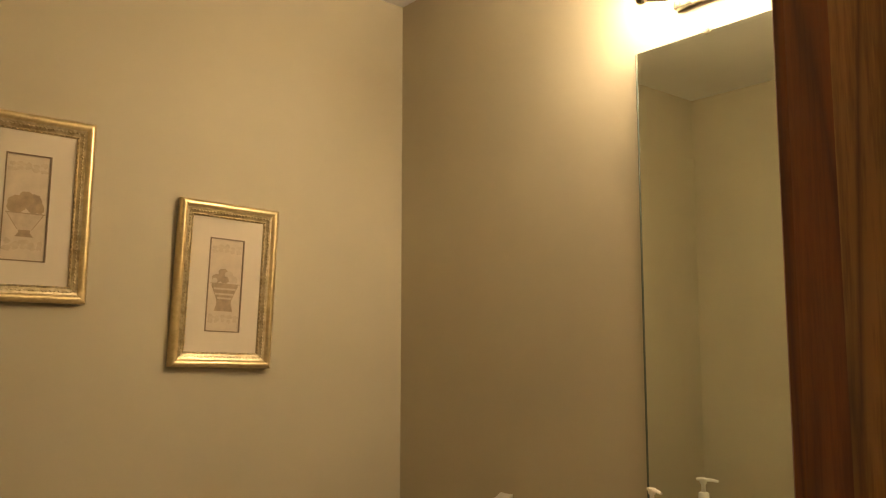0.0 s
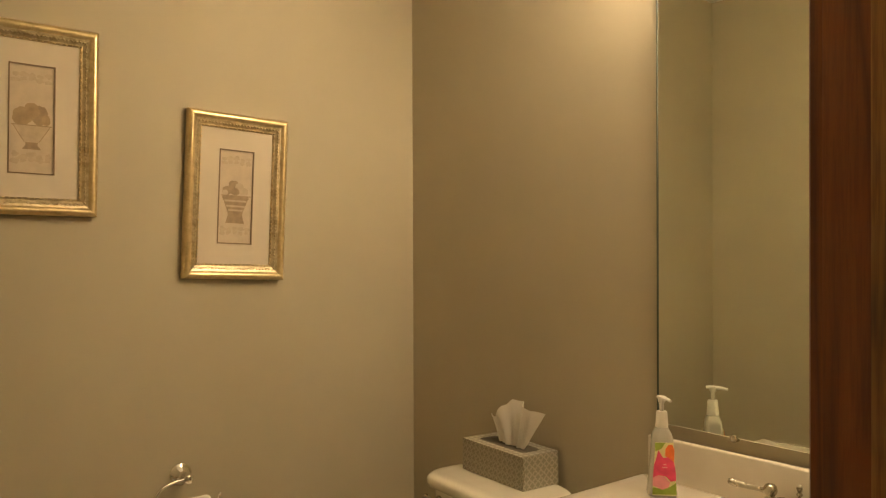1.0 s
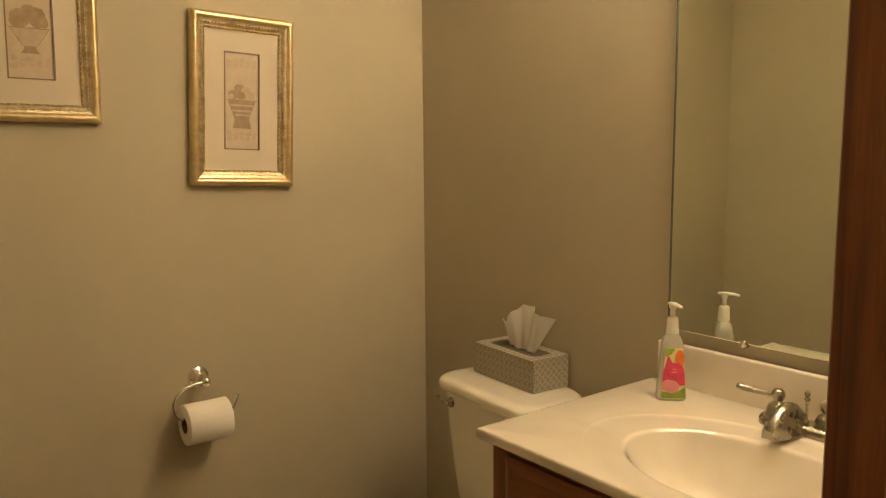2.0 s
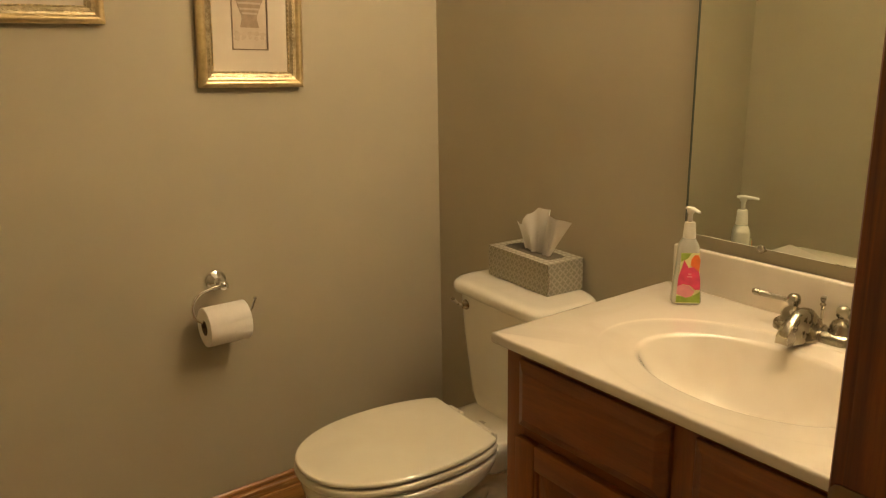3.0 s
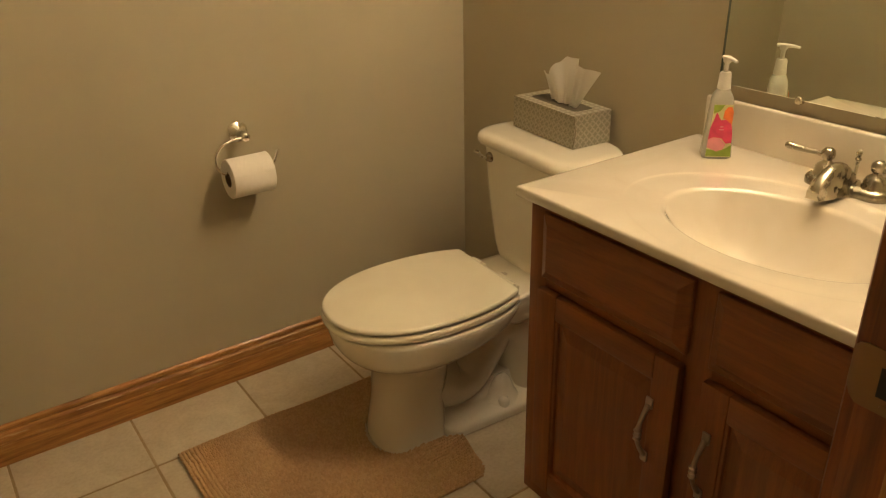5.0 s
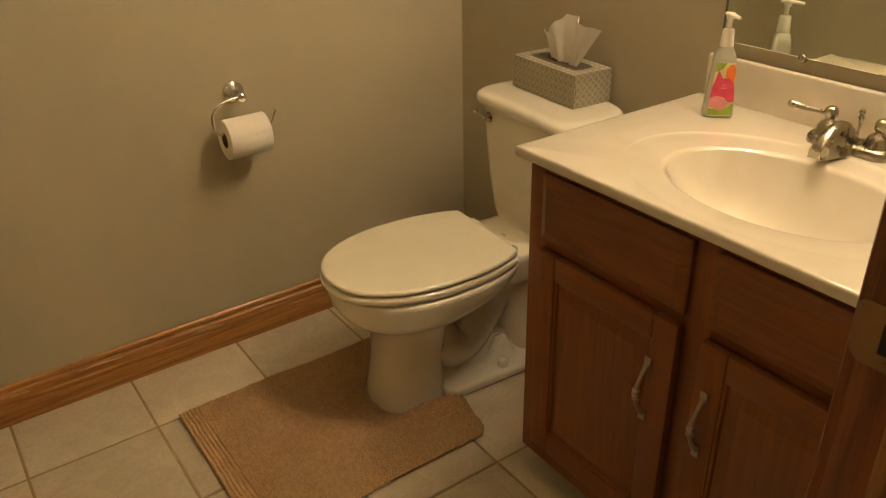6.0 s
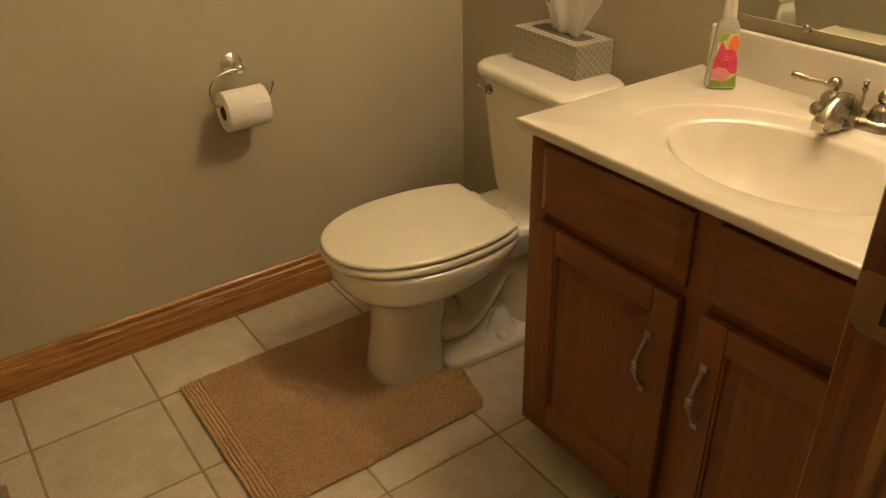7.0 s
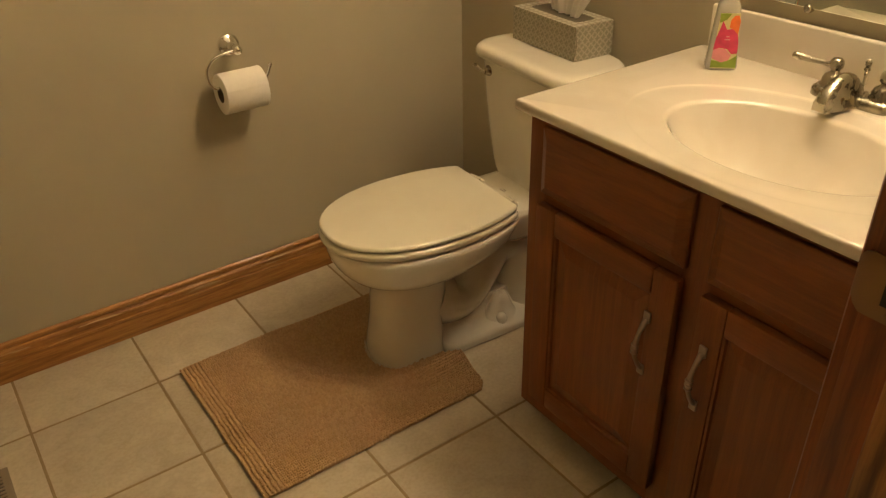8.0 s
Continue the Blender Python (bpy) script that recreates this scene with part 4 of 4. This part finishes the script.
    for s in (-1, 1):
        m = Matrix.Translation((-0.290, TY + s * 0.075, 0.389)) @ pose(0, 0, 0, 90, 0, 0)
        bm = lathe([(0, -0.020), (0.007, -0.019), (0.0075, 0), (0.007, 0.019), (0, 0.020)], 18, m)
        block(-0.300, -0.272, TY + s * 0.075 - 0.020, TY + s * 0.075 + 0.020, 0.3715, 0.388, 0.004, 2, bm)
        part("hinge", bm, M_SEAT, r, angle=50)
    # tank, narrower below
    rings = [rounded_rect(-0.190 + a - q, -0.022, TANK_Y - 0.166 - b + q, TANK_Y + 0.166 + b - q, 0.045, z) for z, a, b, q in ((0.3725, 0.012, -0.012, 0.02), (0.380, 0.004, -0.004, 0.005), (0.40, 0.0, 0.0, 0.0), (0.50, -0.010, 0.008, 0.0), (0.60, -0.018, 0.014, 0.0), (0.684, -0.022, 0.018, 0.0))]
    part("tank", loft(rings), M_CHINA, r, angle=60)
    rings = [rounded_rect(-0.226 + q, -0.014, TANK_Y - 0.202 + q, TANK_Y + 0.212 - q, 0.062, z) for z, q in ((0.6845, 0.006), (0.688, 0.001), (0.696, 0.0), (0.706, 0.001), (0.713, 0.005), (0.7175, 0.012), (0.7195, 0.022), (0.720, 0.035))]
    part("tank_lid", loft(rings), M_CHINA, r, angle=60)
    # flush lever
    m = Matrix.Translation((-0.209, TANK_Y + 0.130, 0.655)) @ pose(0, 0, 0, 0, -90, 0)
    lv = part("flush_lever", lathe([(0.014, -0.004), (0.014, 0.004), (0.011, 0.008), (0.008, 0.014), (0, 0.016)], 20, m), M_NICKEL, r, "chrome flush lever", angle=50)
    part("lever_arm", tube([(-0.222, TANK_Y + 0.130, 0.655), (-0.229, TANK_Y + 0.131, 0.656), (-0.232, TANK_Y + 0.145, 0.660), (-0.231, TANK_Y + 0.157, 0.662), (-0.229, TANK_Y + 0.168, 0.664)], [0.005, 0.0055, 0.0065, 0.0075, 0.0075], 12, flat=0.6), M_NICKEL, lv, angle=50)
    # it stands a little turned on its flange
    pivot = Matrix.Translation((-0.12, TANK_Y, 0))
    r.matrix_basis = pivot @ pose(0, 0, 0, 0, 0, -3.8) @ pivot.inverted() @ r.matrix_basis
    return r


def build_tissue_box():
    r = thing("tissue_box", (-0.0635, -0.505, 0.7212), "patterned grey tissue box on the toilet tank", "tissue box", turn=pose(0, 0, 0, 0, 0, -4))
    hx, hy, h = 0.0585, 0.124, 0.083
    # carton with an oval opening in its top
    bm = bmesh.new()
    n = 40
    angles = sorted([2 * math.pi * k / n for k in range(n)] + [math.atan2(sy * hy, sx * hx) % (2 * math.pi) for sx in (-1, 1) for sy in (-1, 1)])

    def rim(a):
        c, s = math.cos(a), math.sin(a)
        t = min(hx / abs(c) if abs(c) > 1e-9 else 9, hy / abs(s) if abs(s) > 1e-9 else 9)
        return Vector((c * t, s * t, 0))

    def hole(a, z):
        p = rim(a)
        u = Vector((p.x / hx, p.y / hy))
        d = (abs(u.x) ** 8 + abs(u.y) ** 8) ** 0.125
        return Vector((u.x / d * 0.032, u.y / d * 0.094, z))

    rows = [[rim(a) for a in angles], [rim(a) + Vector((0, 0, h - 0.001)) for a in angles], [rim(a) * 0.985 + Vector((0, 0, h)) for a in angles], [hole(a, h) for a in angles], [hole(a, h - 0.0012) for a in angles]]
    loft(rows, False, bm)
    bm.faces.new([v for v in list(bm.verts)[:len(angles)]][::-1])
    part("carton", bm, M_BOX, r, angle=25)
    part("opening_film", loft([[hole(a, h - 0.0014) for a in angles], [hole(a, h - 0.012) * 1.0 for a in angles], [hole(a, h - 0.02) for a in angles]]), principled("carton_inside", (0.10, 0.085, 0.06), 0.7)[0], r, "dark opening", angle=25)
    part("end_seam", tube([(-hx - 0.0004, -hy + 0.001, h - 0.002), (-hx + 0.002, -hy - 0.0006, 0.055), (-hx + 0.0045, -hy - 0.0006, 0.040), (-hx + 0.001, -hy - 0.0006, 0.020), (-hx - 0.0004, -hy + 0.001, 0.004)], 0.0008, 6), M_LINER, r, "dark open seam of the carton")
    # the pulled-up tissue: a creased sheet that fans out of the slot
    bm = bmesh.new()
    nu, nv = 44, 22
    tops = ((0.0, 0.062), (0.10, 0.058), (0.22, 0.066), (0.36, 0.098), (0.46, 0.118), (0.60, 0.116), (0.74, 0.108), (0.88, 0.106), (1.0, 0.098))

    def top_at(u):
        for (a, za), (b, zb) in zip(tops, tops[1:]):
            if u <= b:
                t = (u - a) / (b - a)
                return za + (zb - za) * t * t * (3 - 2 * t)
        return tops[-1][1]

    grid = []
    for i in range(nu + 1):
        u = i / nu
        row = []
        for j in range(nv + 1):
            v = j / nv
            y_low, y_high = 0.036 - 0.092 * u, 0.092 - 0.228 * u
            k = v ** 0.85
            y = y_low + (y_high - y_low) * k + 0.010 * math.sin(math.pi * v) * (u - 0.6)
            z = h - 0.006 + (top_at(u) + 0.006) * v + 0.002 * math.sin(21 * u) * v
            fold = (0.004 + 0.009 * v) * math.sin(13 * u + 0.8 * v) + 0.004 * math.sin(31 * u + 2 * v) + 0.020 * v * (u - 0.45) * math.sin(5 * u)
            row.append(bm.verts.new((fold, y, z)))
        grid.append(row)
    for i in range(nu):
        for j in range(nv):
            bm.faces.new((grid[i][j], grid[i + 1][j], grid[i + 1][j + 1], grid[i][j + 1]))
    part("tissue", bm, M_TISSUE, r, "white tissue pulled up", angle=80)
    return r


# ---------- paper holder and roll ----------
def build_paper_holder():
    r = thing("paper_holder", (-0.742, 0, 0.737), "chrome toilet paper holder on the wall", "paper holder")
    m = Matrix.Translation((-0.742, -0.0005, 0.737)) @ pose(0, 0, 0, 90, 0, 0)
    part("wall_flange", lathe([(0.0285, 0), (0.0285, 0.004), (0.026, 0.007), (0.021, 0.008), (0.019, 0.012), (0.0125, 0.016), (0.0085, 0.022), (0.0085, 0.046), (0.012, 0.050), (0.0135, 0.057), (0.0115, 0.065), (0.006, 0.069), (0, 0.070)], 30, m), M_CHROME, r, angle=60)
    y = -0.058
    pts = [(-0.742, y, 0.737), (-0.778, y, 0.734), (-0.808, y - 0.002, 0.725), (-0.828, y - 0.004, 0.703), (-0.829, y - 0.006, 0.674), (-0.815, y - 0.008, 0.655), (-0.790, y - 0.008, 0.6510), (-0.740, y - 0.008, 0.6510), (-0.698, y - 0.008, 0.6510), (-0.680, y - 0.008, 0.655), (-0.670, y - 0.008, 0.669), (-0.663, y - 0.008, 0.685)]
    bm = tube(pts, 0.0040, 12)
    bmesh.ops.create_uvsphere(bm, u_segments=14, v_segments=8, radius=0.0056, matrix=Matrix.Translation((-0.663, y - 0.008, 0.686)))
    part("wire_arm", bm, M_CHROME, r, angle=60)
    return r


def build_paper_roll():
    cz, cy = 0.6360, -0.067
    r = thing("toilet_paper_roll", (-0.750, cy, cz), "white toilet paper roll hanging on its holder", "toilet paper")
    m = Matrix.Translation((-0.750, cy, cz)) @ pose(0, 0, 0, 0, 90, 0)
    part("paper", lathe([(0.0205, -0.056), (0.050, -0.056), (0.0508, -0.055), (0.0508, 0.055), (0.050, 0.056), (0.0205, 0.056)], 48, m), M_ROLL, r, angle=40)
    part("core", lathe([(0.0200, -0.0565), (0.0203, -0.0565), (0.0203, 0.0565), (0.0200, 0.0565), (0.0190, 0.0563), (0.0190, -0.0563), (0.0200, -0.0565)], 32, m), M_CARD, r, "grey cardboard core", angle=40)
    # the loose end lies on the roll as a thin step that faces the room
    rings = []
    for t in (-0.0555, 0.0555):
        arc = [radians(22 + 9 * k) for k in range(13)]
        pairs = [(a, 0.0505) for a in arc] + [(a, 0.0532 - 0.0018 * max(0, k - 8) / 4) for k, a in reversed(list(enumerate(arc)))]
        rings.append([Vector((-0.750 + t, cy - q * math.cos(a), cz + q * math.sin(a))) for a, q in pairs])
    part("loose_end", loft(rings), M_ROLL, r, angle=40)
    return r


# ---------- rug ----------
def rug_inside(x, y):
    """The contour rug's outline: a rectangle with rounded corners and a U cut for the toilet's foot."""
    x0, x1, y0, y1 = -1.103, -0.495, -0.772, -0.240
    rr = 0.025
    if not (x0 < x < x1 and y0 < y < y1):
        return False
    cx = min(max(x, x0 + rr), x1 - 0.05)
    cy = min(max(y, y0 + rr), y1 - rr)
    if x > x1 - 0.05:
        rb = 0.05
        cy = min(max(y, y0 + rb), y1 - rb)
        if (x - cx) ** 2 + (y - cy) ** 2 > rb * rb:
            return False
    elif (x - cx) ** 2 + (y - cy) ** 2 > rr * rr:
        return False
    # U-shaped cut, flaring at its mouth
    dx = x + 0.555
    hw = 0.118 + max(0.0, x + 0.56) ** 2 * 6
    if dx > 0:
        return abs(y - RUG_Y) > hw + (0.013 if y > RUG_Y else 0.0)
    return (dx / 0.127) ** 2 + ((y - RUG_Y) / (0.131 if y > RUG_Y else 0.118)) ** 2 > 1


def rug_lift(x, y):
    """The lip of the rug rides up on the toilet's foot."""
    e = RUG_Y - y - 0.118 - max(0.0, x + 0.56) ** 2 * 6
    if y > RUG_Y or x < -0.67:
        return 0.0
    s = min(1.0, (x + 0.67) / 0.09)
    return 0.032 * s * s * (3 - 2 * s) * math.exp(-(max(e, 0.0) / 0.042) ** 2)


def build_rug():
    r = thing("bath_rug", (-0.8, RUG_Y, 0), "tan chenille contour rug round the toilet foot", "rug")
    # backing
    bm = bmesh.new()
    step = 0.008
    nx, ny = int(0.62 / step), int(0.54 / step)
    verts = {}

    def vert(i, j):
        if (i, j) not in verts:
            x, y = -1.108 + i * step, -0.776 + j * step
            verts[(i, j)] = bm.verts.new((x, y, 0.0076 + rug_lift(x, y)))
        return verts[(i, j)]

    for i in range(nx + 1):
        for j in range(ny + 1):
            if rug_inside(-1.108 + (i + 0.5) * step, -0.776 + (j + 0.5) * step):
                bm.faces.new((vert(i, j), vert(i + 1, j), vert(i + 1, j + 1), vert(i, j + 1)))
    ext = bmesh.ops.extrude_face_region(bm, geom=list(bm.faces))
    for g in ext["geom"]:
        if isinstance(g, bmesh.types.BMVert):
            g.co.z = 0.0015 + rug_lift(g.co.x, g.co.y)
    part("backing", bm, M_RUG, r)
    # chenille tufts in rows
    rnd = random.Random(5)
    bv, bf = [], []
    base = bmesh.new()
    bmesh.ops.create_icosphere(base, subdivisions=1, radius=1)
    iv = [v.co.copy() for v in base.verts]
    fi = [[v.index for v in f.verts] for f in base.faces]
    base.free()
    px, py = 0.0048, 0.0066
    for i in range(int(0.62 / px)):
        for j in range(int(0.54 / py)):
            x = -1.106 + i * px + rnd.uniform(-0.0012, 0.0012)
            y = -0.774 + j * py + rnd.uniform(-0.0009, 0.0009) + 0.006 * noise.noise(Vector((-6.0 * i * px, 6.0 * j * py, 0.3)))
            if not rug_inside(x, y):
                continue
            z = 0.0097 + rnd.uniform(-0.0008, 0.0008) + 0.0010 * noise.noise(Vector((26.0 * x, 40.0 * y, 1.7))) + rug_lift(x, y)
            sx, sy, sz = rnd.uniform(0.0032, 0.0042), rnd.uniform(0.0027, 0.0034), rnd.uniform(0.0040, 0.0050)
            spin = rnd.uniform(-0.45, 0.45)
            if x < -1.052 or y < -0.745:
                # ribbed border rows that follow the edge
                if x < -1.052:
                    x = -1.099 + 0.0098 * round((x + 1.099) / 0.0098) + rnd.uniform(-0.0016, 0.0016) + 0.0020 * noise.noise(Vector((3.0, 30.0 * y, 0.5)))
                    spin += 1.45
                sx *= 1.2
                z -= 0.0005
            rot = Euler((rnd.uniform(-0.25, 0.25), rnd.uniform(-0.25, 0.25), spin)).to_matrix()
            k = len(bv)
            for v in iv:
                q = rot @ Vector((v.x * sx, v.y * sy, v.z * sz))
                bv.append((x + q.x + 0.8, y + q.y - RUG_Y, z + q.z))
            bf.extend([[k + a for a in f] for f in fi])
    me = bpy.data.meshes.new("pile")
    me.from_pydata(bv, [], bf)
    me.materials.append(M_RUG)
    me.shade_smooth()
    ob = new("pile", me)
    ob.parent = r
    tagged(ob, "tan chenille pile", kind="stuff")
    return r


# ---------- floor register ----------
def build_vent():
    x0, x1, y0, y1 = -1.653, -1.532, -0.610, -0.328
    r = thing("floor_register", ((x0 + x1) / 2, (y0 + y1) / 2, 0), "brown steel floor register set in the tile", "vent")
    bm = bmesh.new()
    b = 0.016

    def ring(q, z):
        return [Vector((x0 + q, y0 + q, z)), Vector((x1 - q, y0 + q, z)), Vector((x1 - q, y1 - q, z)), Vector((x0 + q, y1 - q, z))]

    loft([ring(0, 0.0005), ring(0.003, 0.0045), ring(b, 0.005), ring(b, 0.0008)], False, bm)
    part("frame", bm, M_VENT, r, angle=20)
    part("well", block(x0 + b, x1 - b, y0 + b, y1 - b, 0.0004, 0.0009), M_BLACK, r, "dark duct opening")
    n = 22
    for k in range(n):
        y = y0 + b + (y1 - y0 - 2 * b) * (k + 0.5) / n
        part("slat", block(x0 + b, x1 - b, y - 0.003, y + 0.003, 0.0012, 0.0042), M_VENT, r)
    return r


build_shell()
build_baseboards()
build_doorway()
build_vanity()
build_countertop()
build_mirror()
build_vanity_light()
build_toilet()
build_faucet()
build_picture(-1.0830, 1.6115, 0.9, 1, "gilt-framed sepia print of a fruit bowl")
build_picture(-0.5915, 1.4510, 2.3, 2, "gilt-framed sepia print of an urn, hung slightly crooked")
build_rug()
build_tissue_box()
build_soap()
build_paper_holder()
build_paper_roll()
build_vent()


# ---------- floor, its tiles last ----------
def build_floor():
    fl = solo("floor", block(-2.715, 0.615, -3.515, 0.115, -0.12, -0.0016), M_GROUT, "beige ceramic tile floor with grey grout", "floor", kind="structure")
    g = 0.0032
    ch = 0.0022
    rnd = random.Random(3)
    shared = {}
    xs = [TILE_X0 + TILE * k for k in range(-5, 7)]
    ys = [TILE_Y0 - TILE * k for k in range(-1, 7)]
    for xa in xs:
        for ya in ys:
            ax, bx = max(xa + g, WEST), min(xa + TILE - g, 0.0)
            ay, by = max(ya - TILE + g, SOUTH - WALL_T), min(ya - g, 0.0)
            if bx - ax < 0.01 or by - ay < 0.01:
                continue
            key = (round(bx - ax, 4), round(by - ay, 4))
            if key not in shared:
                w, d = key[0] / 2, key[1] / 2
                bm = bmesh.new()
                loft([[Vector((sx * (w - q), sy * (d - q), z)) for sx, sy in ((-1, -1), (1, -1), (1, 1), (-1, 1))] for q, z in ((0, -0.006), (0, -0.0016), (ch * 0.4, -0.0005), (ch, 0.0))], True, bm)
                shared[key] = finish(bm, M_TILE, 60)
                shared[key].name = "tile"
            t = new("tile", shared[key])
            t.parent = fl
            t.location = ((ax + bx) / 2, (ay + by) / 2, rnd.uniform(-0.0004, 0.0))
            t.rotation_euler = (0, 0, 0)


build_floor()
